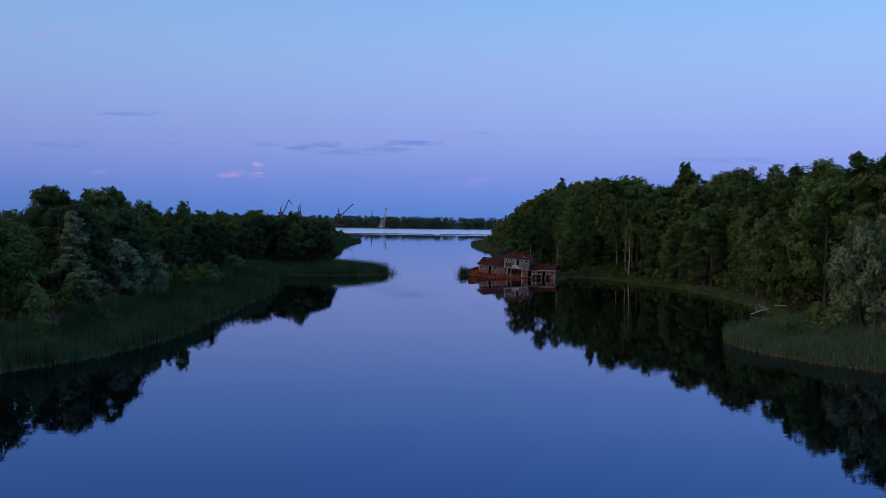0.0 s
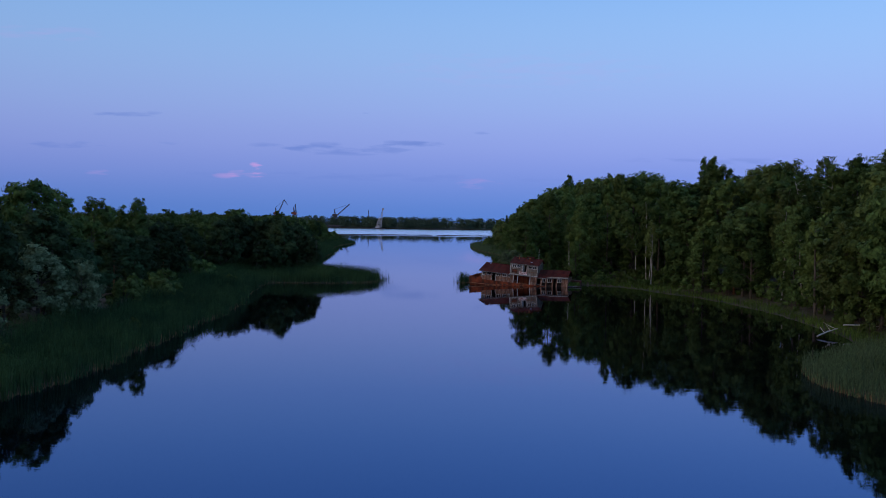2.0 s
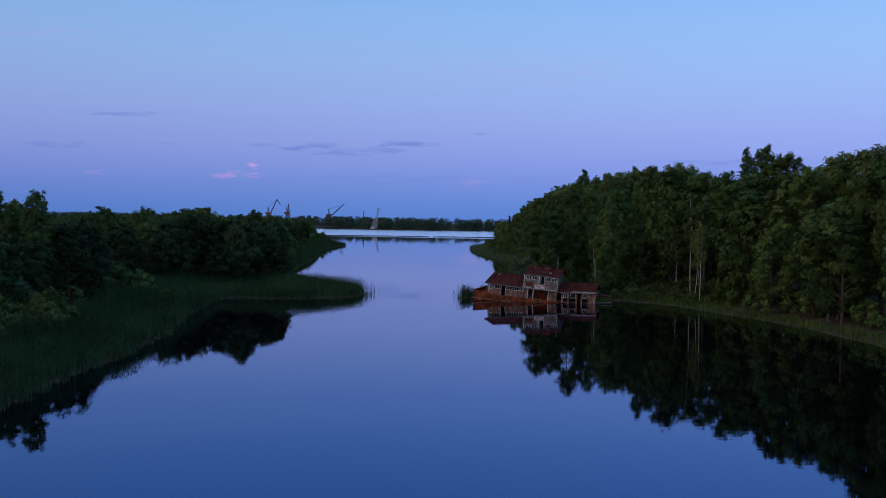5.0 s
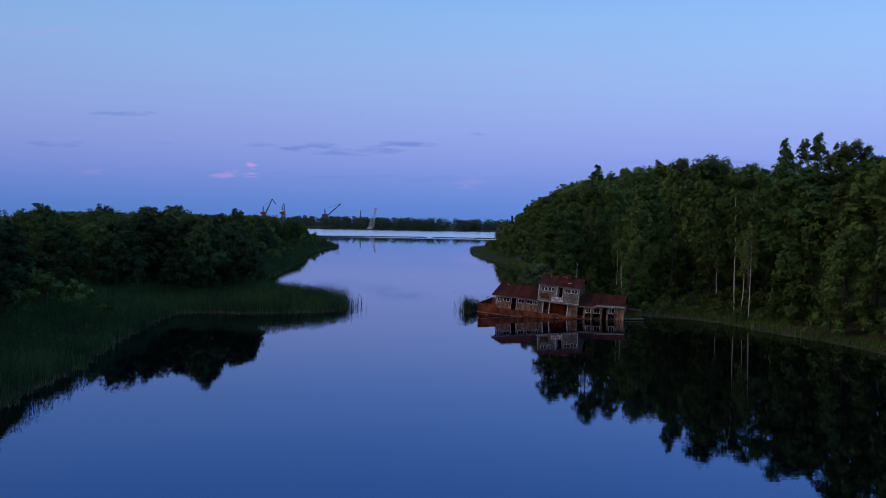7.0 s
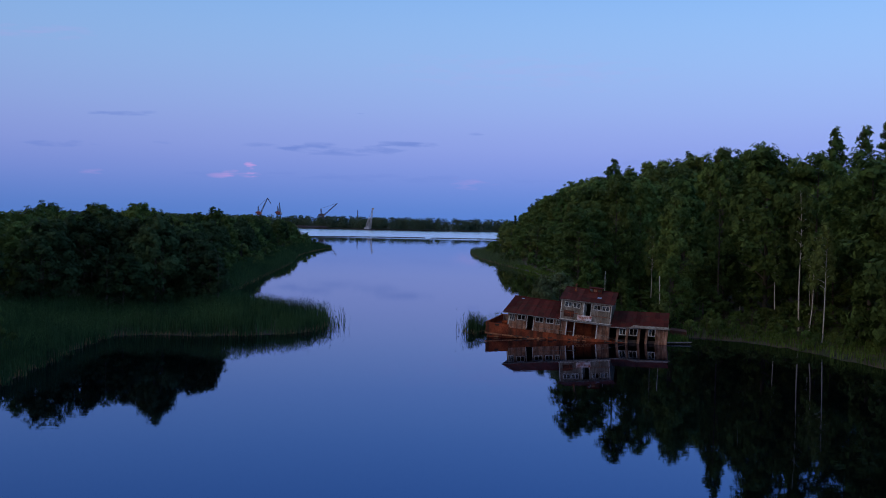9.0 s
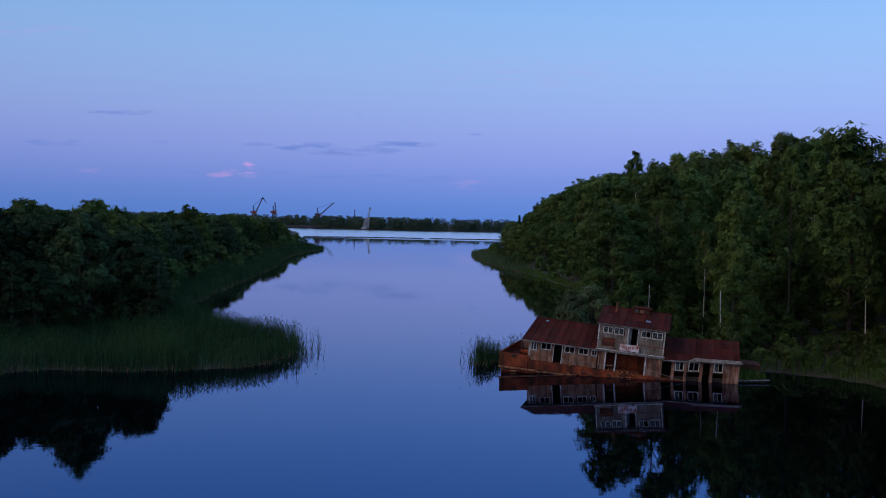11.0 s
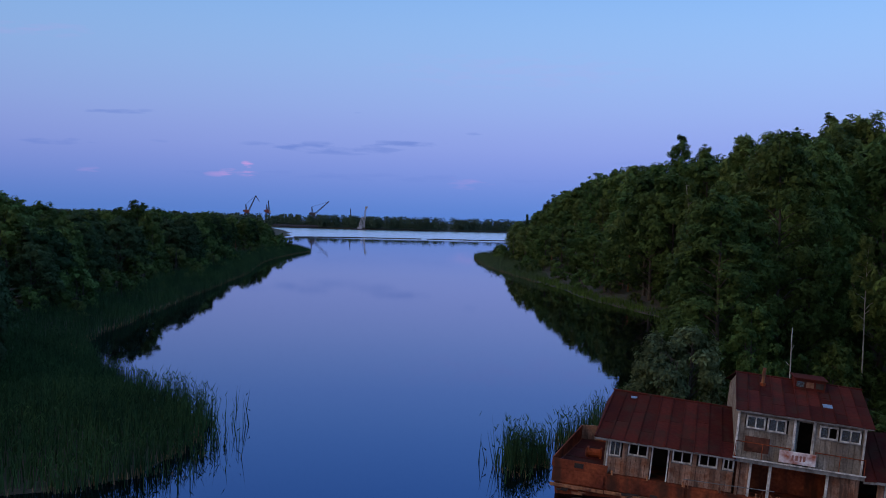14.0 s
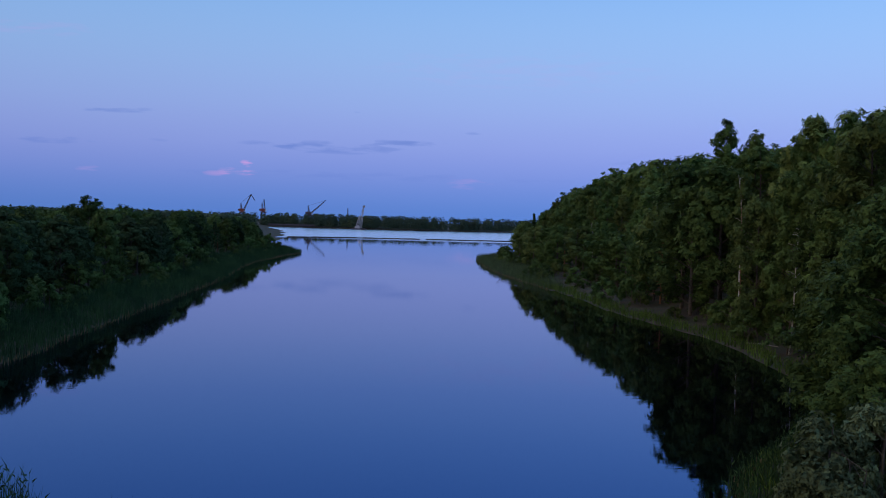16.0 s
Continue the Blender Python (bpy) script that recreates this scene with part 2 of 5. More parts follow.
# ---- plan: banks of the inlet, walked from behind the camera outwards ----
LEFT = [(-74.4, -326.9), (-60, -122.6), (-55.2, 20.4), (-49.2, 91.9), (-43.2, 112.4), (-39.6, 122.6), (-37.2, 138.9), (-37.2, 188), (-37.8, 222.7), (-40.8, 245.2), (-43.2, 271.7), (-43.2, 292.1), (-30, 294.2), (-19.8, 299.3), (-17.5, 306.5), (-18.1, 318.8), (-27, 331.1), (-35.5, 345.3), (-43.2, 363.6),
        (-45.6, 392.4), (-48, 435.2), (-52.8, 525.2), (-61.2, 613), (-61.2, 694.7), (-58.8, 729.5), (-67.2, 760.1), (-84, 837.7), (-103.2, 960.3), (-124.8, 1144.2), (-168, 1430.3), (-225, 1678.4)]
RIGHT = [(90, -326.9), (72, -122.6), (62.4, 40.9), (55.2, 102.2), (44.4, 124.7), (40.8, 136.9), (42, 149.1), (49, 159.5), (57.5, 172), (61, 188), (62, 205), (62.4, 228.9), (58.8, 259.5), (54, 273.8), (46.8, 296.3), (37.2, 304.4), (24, 310.6), (12, 312.6), (8.4, 311.5), (14.4, 323.5), (21.5, 339), (31, 354), (38.5, 371),
        (40.8, 396.4), (40.8, 423), (34.8, 459.7), (32.4, 496.5), (25.2, 561.9), (21, 613), (19.8, 684.5), (22.8, 727.4), (38.4, 760.1), (69.6, 817.3), (96, 919.5),
        (120, 1103.4), (156, 1430.3), (205, 1702.7)]
FAR = [(215, 1909.5), (100, 1818.2), (0, 1763.5), (-110, 1761.1), (-190, 1785.4), (-240, 1812.2)]


def smooth(points, step=1.5):
    """A Catmull-Rom curve through the points, wavering a little as a shore does."""
    p = np.array([points[0], *points, points[-1]], float)
    rows = []
    for a, b, c, d in zip(p, p[1:], p[2:], p[3:]):
        n = max(2, int(np.hypot(*(c - b)) / step))
        for s in np.linspace(0, 1, n, endpoint=False):
            rows.append(0.5 * (2 * b + (c - a) * s + (2 * a - 5 * b + 4 * c - d) * s * s + (3 * b - a - 3 * c + d) * s ** 3))
    rows.append(p[-1])
    return np.array([(x + 0.7 * noise.noise((x * 0.25, y * 0.25, 3)), y + 0.7 * noise.noise((x * 0.25, y * 0.25, 9))) for x, y in rows])


SHORE = np.concatenate([smooth(LEFT), smooth(FAR[::-1], 8), smooth(RIGHT)[::-1]])


def inland_exact(x, y):
    """Distance from the waterline in metres, positive on land, for arrays of places."""
    x, y = np.atleast_1d(np.asarray(x, float)), np.atleast_1d(np.asarray(y, float))
    a, b = SHORE, np.roll(SHORE, -1, 0)
    best, inside = np.full(x.shape, 1e9), np.zeros(x.shape, bool)
    for k in range(0, len(x), 4000):
        px, py = x[k:k + 4000, None], y[k:k + 4000, None]
        ab = b - a
        s = np.clip(((px - a[:, 0]) * ab[:, 0] + (py - a[:, 1]) * ab[:, 1]) / (ab ** 2).sum(1).clip(1e-9), 0, 1)
        d2 = (px - a[:, 0] - s * ab[:, 0]) ** 2 + (py - a[:, 1] - s * ab[:, 1]) ** 2
        best[k:k + 4000] = np.sqrt(d2.min(1))
        cross = (a[:, 1] > py) != (b[:, 1] > py)
        xi = a[:, 0] + (py - a[:, 1]) / np.where(ab[:, 1] == 0, 1e-9, ab[:, 1]) * ab[:, 0]
        inside[k:k + 4000] = (cross & (px < xi)).sum(1) % 2 == 1
    return np.where(inside, -best, best)


GX, GY = np.arange(-150, 151, 1.5), np.arange(70, 911, 2.0)
GRID = inland_exact(*[g.ravel() for g in np.meshgrid(GX, GY)]).reshape(len(GY), len(GX))


def inland(x, y):
    """The same, read from a grid where the place is near."""
    x, y = np.atleast_1d(np.asarray(x, float)), np.atleast_1d(np.asarray(y, float))
    near = (x > -149) & (x < 148) & (y > 71) & (y < 906)
    i, j = np.clip((x + 150) / 1.5, 0, len(GX) - 2), np.clip((y - 70) / 2.0, 0, len(GY) - 2)
    i0, j0 = i.astype(int), j.astype(int)
    fi, fj = i - i0, j - j0
    d = (GRID[j0, i0] * (1 - fi) + GRID[j0, i0 + 1] * fi) * (1 - fj) + (GRID[j0 + 1, i0] * (1 - fi) + GRID[j0 + 1, i0 + 1] * fi) * fj
    if (~near).any():
        d[~near] = inland_exact(x[~near], y[~near])
    return d


def rise(d):
    """Height of the land at a distance from the waterline."""
    return np.where(d < 0, np.maximum(-2.0, d * 0.35), 0.35 * (1 - np.exp(-d / 1.5)) + 1.9 * (1 - np.exp(-np.maximum(d - 3, 0) / 14)))


def mesh_object(name, verts, faces, mat, parent=None):
    me = bpy.data.meshes.new(name)
    me.from_pydata([tuple(v) for v in verts], [], [tuple(f) for f in faces])
    me.materials.append(mat)
    ob = new(name, me)
    ob.parent = parent
    return ob


def quads_object(name, corners, mat, parent=None, tri=False):
    """One mesh out of many loose quads (or triangles): corners is (n, 4, 3)."""
    n, k = corners.shape[:2]
    me = bpy.data.meshes.new(name)
    me.vertices.add(n * k)
    me.vertices.foreach_set("co", corners.astype(np.float32).ravel())
    me.loops.add(n * k)
    me.loops.foreach_set("vertex_index", np.arange(n * k, dtype=np.int32))
    me.polygons.add(n)
    me.polygons.foreach_set("loop_start", np.arange(0, n * k, k, dtype=np.int32))
    me.polygons.foreach_set("loop_total", np.full(n, k, np.int32))
    me.update(calc_edges=True)
    me.materials.append(mat)
    if name is None:
        return me
    ob = new(name, me)
    ob.parent = parent
    return ob


def build_ground():
    xs = np.concatenate([[-4500, -2500, -1500, -1000, -700, -500, -400], np.arange(-320, -92, 19), np.arange(-90, 91, 2.0), np.arange(105, 330, 19), [400, 500, 700, 1000, 1500, 2500, 4500]])
    ys = np.concatenate([[-4500, -2000, -900, -450], np.arange(-300, 60, 24), np.arange(80, 780, 3.4), np.arange(790, 2000, 26), [2050, 2150, 2300, 3200, 4500]])
    gx, gy = np.meshgrid(xs, ys)
    d = inland(gx.ravel(), gy.ravel())
    z = rise(d) + np.where(d > 2, 0.25 * np.sin(gx.ravel() * 0.31 + gy.ravel() * 0.17) * np.sin(gy.ravel() * 0.23), 0)
    w, h = len(xs), len(ys)
    faces = [(j * w + i, j * w + i + 1, (j + 1) * w + i + 1, (j + 1) * w + i) for j in range(h - 1) for i in range(w - 1)]
    ob = mesh_object("ground", np.stack([gx.ravel(), gy.ravel(), z], 1), faces, M_GROUND)
    ob.data.polygons.foreach_set("use_smooth", np.ones(len(faces), bool))
    tagged(ob, "dark grassy earth banks round a still inlet", "ground", kind="structure")
    water = mesh_object("water", [(-1500, -1500, 0), (1500, -1500, 0), (1500, 2300, 0), (-1500, 2300, 0)], [(0, 1, 2, 3)], M_WATER)
    tagged(water, "calm dark blue water mirroring sky and trees", "water", kind="structure")


build_ground()


# ---- trees ----
def tube(rows, sides=6):
    """Corners of a tapered tube through (x, y, z, radius) rows, as quads."""
    rows = np.array(rows, float)
    ang = np.arange(sides) * 2 * math.pi / sides
    axis = rows[-1, :3] - rows[0, :3]
    axis /= np.linalg.norm(axis) + 1e-9
    u = np.cross(axis, (0, 1, 0) if abs(axis[1]) < 0.8 else (1, 0, 0))
    u /= np.linalg.norm(u)
    v = np.cross(axis, u)
    ring = rows[:, None, :3] + rows[:, None, 3:4] * (np.cos(ang)[None, :, None] * u + np.sin(ang)[None, :, None] * v)
    nxt = np.roll(ring, -1, 1)
    return np.stack([ring[:-1], nxt[:-1], nxt[1:], ring[1:]], 2).reshape(-1, 4, 3)


def leaves(rng, centres, spread, count, size, droop=0.0, flat=0.0, outward=None):
    """Leaf sprays scattered round the clump centres: (n, 3, 3) triangles."""
    c = np.repeat(centres, count, 0)
    n = len(c)
    reach = np.repeat(spread, count)[:, None] if np.ndim(spread) else spread
    off = rng.normal(size=(n, 3))
    off /= np.linalg.norm(off, axis=1)[:, None] + 1e-9
    off *= (rng.random((n, 1)) ** 0.45) * (0.88 + 0.4 * (rng.random((n, 1)) < 0.16))
    p = c + off * reach * (1.0, 1.0, 1.0 - flat * 0.75)
    p[:, 2] -= droop * rng.random(n)
    nrm = off * 0.8 + rng.normal(size=(n, 3)) * 0.4 + (0, 0, 0.4)
    if outward is not None:
        nrm += np.repeat(outward, count, 0) * 1.0
    a = np.cross(nrm, rng.normal(size=(n, 3)))
    a[:, 2] -= droop * 1.5
    a /= np.linalg.norm(a, axis=1)[:, None] + 1e-9
    b = np.cross(a, nrm)
    b /= np.linalg.norm(b, axis=1)[:, None] + 1e-9
    s = size * (0.6 + 0.8 * rng.random((n, 1)))
    w = s * 0.56
    return np.stack([p - a * s * 0.45 + b * w, p + a * s * 0.75, p - a * s * 0.45 - b * w], 1)


def boughs(rng, shape, height, radius, base, count):
    """Where the boughs of a crown end, and how far the foliage of each one reaches."""
    s = ((np.arange(count) + rng.random(count)) / count) ** (1.0 if shape == "cone" else 0.82)
    a = np.arange(count) * 2.4 + rng.normal(size=count) * 0.5
    env = np.array([envelope(shape, v) for v in s]) * (1 + 0.18 * np.cos(a - rng.random() * 6.283))
    if shape == "cone":
        r = np.maximum(radius * 0.26 * (0.55 + env * 0.7), 0.35)
        z = height * (base + (1 - base) * s) - 0.12 * env * radius
        out = np.maximum(0, env * radius - r * 0.8) * rng.uniform(0.8, 1.1, count)
    else:
        r = radius * rng.uniform(0.28, 0.46, count) * (0.66 + 0.34 * env)
        low = height * base + r * 0.6
        z = low + (height - r * 0.85 - low) * s
        out = np.maximum(0, env * radius - r * 0.75) * rng.uniform(0.7, 1.15, count)
    return np.stack([out * np.cos(a), out * np.sin(a), z], 1), r


def make_tree(name, seed, height, radius, base, count, twigs, per, size, leaf_mat, bark_mat, shape="round", trunk=0.2, droop=0.0, label="", category="tree", lean=0.5, stems=1):
    """A tree as an Empty with a trunk (limbs included) and a crown: boughs, twigs on each bough, sprays on each twig."""
    rng = np.random.default_rng(seed)
    root = new(name)
    tips, reach = boughs(rng, shape, height, radius, base, count)
    wood, feet = [], []
    for k in range(stems):
        ox, oy = (0, 0) if k == 0 else rng.normal(size=2) * radius * 0.35
        hh = height * (0.96 if k == 0 else 0.75 + 0.2 * rng.random())
        bend = rng.normal(size=2) * lean
        spine = lambda s, ox=ox, oy=oy, bend=bend, hh=hh: np.array([ox + bend[0] * (s ** 2 + 0.22 * math.sin(5.5 * s)), oy + bend[1] * (s ** 2 + 0.2 * math.sin(4.3 * s)), hh * s])
        wood.append(tube([(*spine(s), trunk * (1 - s) ** 0.8 + 0.015) for s in np.linspace(-0.02, 1, 8)], 7))
        wood.append(tube([(ox, oy, -0.4, trunk * 1.4), (ox, oy, 0.5, trunk * 0.98)], 7))
        feet.append((spine, hh))
    for i, tip in enumerate(tips):
        spine, hh = feet[i % stems]
        s = min(0.97, max(base * 0.8, (tip[2] - 0.5 * math.hypot(tip[0], tip[1])) / hh)) if shape != "cone" else min(0.97, tip[2] / hh + 0.01)
        p0 = spine(s)
        p1 = (p0 + tip) / 2 + (0, 0, 0.08 * np.linalg.norm(tip - p0))
        rr = trunk * (1 - s) * 0.42 + 0.022
        wood.append(tube([(*p0, rr), (*p1, rr * 0.7), (*tip, 0.012)], 5))
    way = rng.normal(size=(count, twigs, 3))
    way += np.stack([tips[:, 0] / radius, tips[:, 1] / radius, 0.35 * np.ones(count)], 1)[:, None, :] * 0.9
    way /= np.linalg.norm(way, axis=2)[:, :, None] + 1e-9
    flat = 0.7 if shape == "cone" else 0.22
    spots = tips[:, None, :] + way * reach[:, None, None] * rng.uniform(0.4, 1.15, (count, twigs, 1)) * (1, 1, 1 - flat)
    spots[:, :, 2] += (tips[:, None, 2] > height * 0.8) * rng.uniform(-0.5, 0.35, (count, twigs)) * reach[:, None]
    spots, way = spots.reshape(-1, 3), way.reshape(-1, 3)
    crown = leaves(rng, spots, np.repeat(reach, twigs) * 0.46 + 0.1, per, size, droop, flat, way)
    quads_object("trunk", np.concatenate(wood), bark_mat, root)
    quads_object("crown", crown, leaf_mat, root)
    tagged(root, label, category)
    return root


def envelope(shape, s):
    if shape == "cone":
        return max(0.05, 1.0 - s) ** 0.85
    if shape == "spire":
        return min(1.0, 0.75 + s) * max(0.12, 1.02 - s) ** 0.7
    if shape == "tall":
        return (math.sin(math.pi * min(1, 0.14 + 0.8 * s)) ** 0.7) * (1 - 0.2 * s)
    if shape == "bush":
        return math.sqrt(max(0.0, 1 - (s * 0.95) ** 2))
    if shape == "skirt":
        return min(1.0, 0.72 + 0.6 * s) * (1 - max(0.0, s - 0.35) ** 2 * 1.5)
    return math.sin(math.pi * min(1, 0.2 + 0.68 * s)) ** 0.6


KINDS, BASE, USED = {}, {}, set()


def kind(key, height, *args, **kw):
    KINDS[key], BASE[key] = None, height
    KINDS[key] = make_tree(args[0], args[1], height, *args[2:], **kw)


def prototypes():
    alder, aspen = "dark green leafy alder tree in the shore wood", "tall slender green aspen tree in the shore wood"
    for i in range(5):
        kind(f"broad{i}", 24, "alder_tree", 11 + i, (4.9, 5.4, 4.6, 5.2, 4.4)[i], (0.3, 0.36, 0.25, 0.33, 0.4)[i], 26, 9, 17, 0.6, M_LEAF_LIGHT if i == 3 else M_LEAF, M_BARK, "round", 0.26, label=alder)
    for i in range(3):
        kind(f"tall{i}", 28, "aspen_tree", 31 + i, 3.7, 0.3, 30, 8, 14, 0.55, M_LEAF_LIGHT if i == 1 else M_LEAF, M_BARK, "tall", 0.22, label=aspen)
    for i in range(2):
        kind(f"sparse{i}", 28, "aspen_tree", 41 + i, 2.5, 0.45, 34, 6, 7, 0.55, M_LEAF, M_BARK, "tall", 0.16, label="thin-crowned aspen rising above the wood", lean=0.9)
    for i in range(3):
        kind(f"birch{i}", 22, "birch_tree", 51 + i, 2.7, 0.42, 24, 6, 9, 0.5, M_LEAF_LIGHT, M_BARK_BIRCH, "tall", 0.13, 0.6, label="slim birch tree with a white trunk at the wood's edge", lean=1.3)
    for i in range(3):
        kind(f"pine{i}", 21, "pine_tree", 71 + i, 3.4, 0.1, 46, 6, 12, 0.52, M_LEAF_DARK, M_BARK_PINE, "cone", 0.22, label="dark green pine with an orange-brown trunk on the bank")
    for i in range(2):
        kind(f"willow{i}", 11, "willow_tree", 91 + i, 3.6, 0.03, 28, 10, 24, 0.36, M_LEAF_WILLOW, M_BARK, "skirt", 0.2, 0.35, label="silvery grey-green willow at the water's edge", stems=2)
    for i in range(2):
        kind(f"sallow{i}", 8, "willow_tree", 101 + i, 2.9, 0.03, 26, 10, 22, 0.28, M_LEAF_WILLOW_DIM, M_BARK, "skirt", 0.14, 0.3, label="grey-green willow bush with dimmer leaves behind the barge", stems=3)
    kind("cone_willow0", 17, "willow_tree", 97, 3.4, 0.03, 40, 9, 20, 0.4, M_LEAF_WILLOW, M_BARK, "spire", 0.2, 0.25, label="pale pointed willow on the low bank")
    for i in range(3):
        kind(f"bush{i}", 5, "bush", 111 + i, 2.9, 0.02, 12, 6, 12, 0.48, M_LEAF_LIGHT if i == 2 else M_LEAF, M_BARK, "bush", 0.08, label="low dark green bush among the shore trees", category="bush", stems=3)
    for i in range(4):
        kind(f"low{i}", 15, "alder_tree", 171 + i, 4.6, 0.04, 26, 9, 16, 0.54, M_LEAF_LIGHT if i == 3 else M_LEAF, M_BARK, "skirt", 0.2, label="broad bushy dark green alder on the low bank", stems=2)
    # alders in the pine colour, shade painted into their leaves
    for i in range(2):
        kind(f"dark{i}", 15, "alder_tree", 201 + i, 5.0, 0.02, 34, 9, 18, 0.5, M_LEAF_DARK, M_BARK, "skirt", 0.2, label="dense alder in shade-dark leaves above the reed spit", stems=2)
    for i in range(3):
        kind(f"near{i}", 22, "alder_tree", 181 + i, 4.4, 0.06, 42, 10, 20, 0.4, M_LEAF_LIGHT if i == 2 else M_LEAF, M_BARK, "skirt", 0.22, label="leafy dark green alder close behind the barge")
    for i in range(3):
        kind(f"edge{i}", 20, "oak_tree", 221 + i, 5.2, 0.07, 34, 9, 18, 0.52, M_LEAF_LIGHT if i == 1 else M_LEAF, M_BARK, "skirt", 0.26, label="broad leafy oak with boughs down to the bank")
    for i in range(3):
        kind(f"back{i}", 26, "alder_tree", 131 + i, 5.2, 0.5, 18, 7, 10, 0.9, M_LEAF, M_BARK, "round", 0.26, label="dark green leafy tree deep in the wood")
    kind("brown0", 26, "alder_tree", 151, 4.4, 0.3, 24, 9, 14, 0.66, M_LEAF_BROWN, M_BARK, "round", 0.26, label="alder tree with reddish brown leaves in the wood")
    kind("bare_birch0", 17, "dead_tree", 163, 1.9, 0.4, 14, 1, 1, 0.2, M_LEAF_BROWN, M_BARK_BIRCH, "tall", 0.11, label="bare pale dead birch at the wood's edge", lean=1.1)
    kind("snag0", 18, "dead_tree", 161, 2.2, 0.25, 16, 2, 3, 0.25, M_LEAF_BROWN, M_BARK_PINE, "tall", 0.13, label="bare dead tree with thin brown branches", lean=0.8)


prototypes()


def plant(key, x, y, height=None, turn=0.0, wide=1.0, label="", group="", tilt=0.0):
    """A tree of that kind standing on the ground."""
    ob = KINDS[key]
    k = (height or BASE[key]) / BASE[key]
    d = float(inland([x], [y])[0])
    m = pose(x, y, max(float(rise(np.array([d]))[0]), -0.3) - 0.05, tilt, 0, turn)
    if key in USED:
        ob = copy_thing(ob, m)
    else:
        USED.add(key)
        ob.matrix_basis = m
    ob.scale = (k * wide, k * wide, k)
    return tagged(ob, label, group=group)


def poisson(rng, n_try, x0, x1, y0, y1, accept, gap, taken=()):
    pts = [tuple(p) for p in taken]
    cand = np.stack([rng.uniform(x0, x1, n_try), rng.uniform(y0, y1, n_try)], 1)
    d = inland(cand[:, 0], cand[:, 1])
    for (x, y), di in zip(cand, d):
        if di <= 0 or not accept(x, y, di):
            continue
        g = gap(x, y, di)
        if pts:
            q = np.array(pts)
            if (((q[:, :2] - (x, y)) ** 2).sum(1) < g * g).any():
                continue
        pts.append((x, y, di))
    return pts[len(taken):]


# single trees that stand out: kind, x, y, height, turn, width
SINGLE = [("cone_willow0", -57.6, 158, 15.6, 0, 1.5), ("willow1", -54, 171, 11.3, 40, 1.25), ("willow0", -50.5, 178, 9.3, 110, 1.1), ("bush1", -55, 152, 5.5, 10, 1.0), ("broad4", -76, 196, 20.3, 0, 1.1), ("willow0", 62.5, 151.5, 16.5, 70, 0.8), ("willow1", 67, 153, 17, 10, 0.7), ("willow1", 60, 136.2, 6.5, 20, 1.0),
          ("willow0", 72, 182.4, 9, 0, 0.9), ("sallow0", 17.9, 317.3, 7.6, 200, 1.0), ("sallow1", 20.6, 318.2, 8.4, 90, 1.0), ("tall2", 47, 320, 27, 0, 0.75), ("low0", 49, 324, 11, 0, 1.2), ("low2", 55, 328, 12, 80, 1.2), ("low1", 61.5, 322, 12, 150, 1.2), ("edge2", 43.5, 329, 14, 30, 1.1), ("low3", 51, 338, 13, 200, 1.2), ("low2", 61, 335, 13, 270, 1.2), ("low1", 67, 316, 12, 40, 1.2), ("low0", 29.6, 311.5, 8.5, 20, 0.75), ("near1", 37, 311.0, 11, 80, 1.0), ("low2", 25.5, 318, 10, 130, 0.9), ("tall1", 55, 398, 31, 0, 1.0), ("tall1", 55.5, 421, 33, 60, 1.0), ("bush2", 34.6, 307.4, 5.2, 0, 0.8), ("broad3", 52, 391, 30.5, 40, 1.0), ("tall0", 60, 405, 31.5, 90, 1.0), ("birch0", 55, 305, 22, 30, 0.9), ("birch1", 53.6, 292, 17, 100, 0.9), ("birch2", 54.6, 300, 15, 0, 0.9), ("bare_birch0", 46.5, 402, 17, 0, 1.0), ("bare_birch0", 47, 371, 17, 130, 1.0),
          ("birch0", 57, 306.5, 13, 210, 0.8), ("birch1", 53.4, 311, 15, 300, 0.9), ("birch0", 54.5, 333, 21, 60, 0.8), ("birch1", 36.4, 323, 15, 150, 0.8), ("tall2", 53, 456.1, 34.5, 0, 0.95), ("tall0", 56.5, 450, 32, 50, 0.9),
          ("brown0", 84, 209.2, 27, 0, 1.0), ("sparse0", 89, 380, 37, 0, 1.0), ("sparse1", 93, 388, 35, 70, 1.0), ("sparse1", 84, 352, 35, 140, 0.9), ("sparse0", 58.5, 388, 32, 210, 1.0), ("sparse0", 79, 330, 34, 30, 1.0), ("snag0", 48, 428.1, 20, 80, 0.9), ("bare_birch0", -63.5, 154, 11, 120, 1.3), ("dark0", -41, 326.5, 13, 0, 1.1), ("dark1", -46, 323.5, 15, 60, 1.1),
          ("dark0", -52, 326.5, 14.5, 90, 1.15), ("dark1", -44.5, 335, 13.5, 20, 1.1), ("dark1", -58, 322, 15, 140, 1.15), ("pine2", -49, 331, 14, 20, 1.5), ("dark0", -64, 327, 14, 20, 1.15), ("broad1", -72, 487, 18, 0, 1.0), ("low1", -66, 478, 15.5, 70, 1.0), ("broad0", -72, 225, 20, 40, 1.0), ("broad2", -62, 241, 18.5, 200, 1.0), ("broad2", -86, 229, 18.8, 10, 1.1), ("broad1", -79, 231, 19, 90, 1.1)]


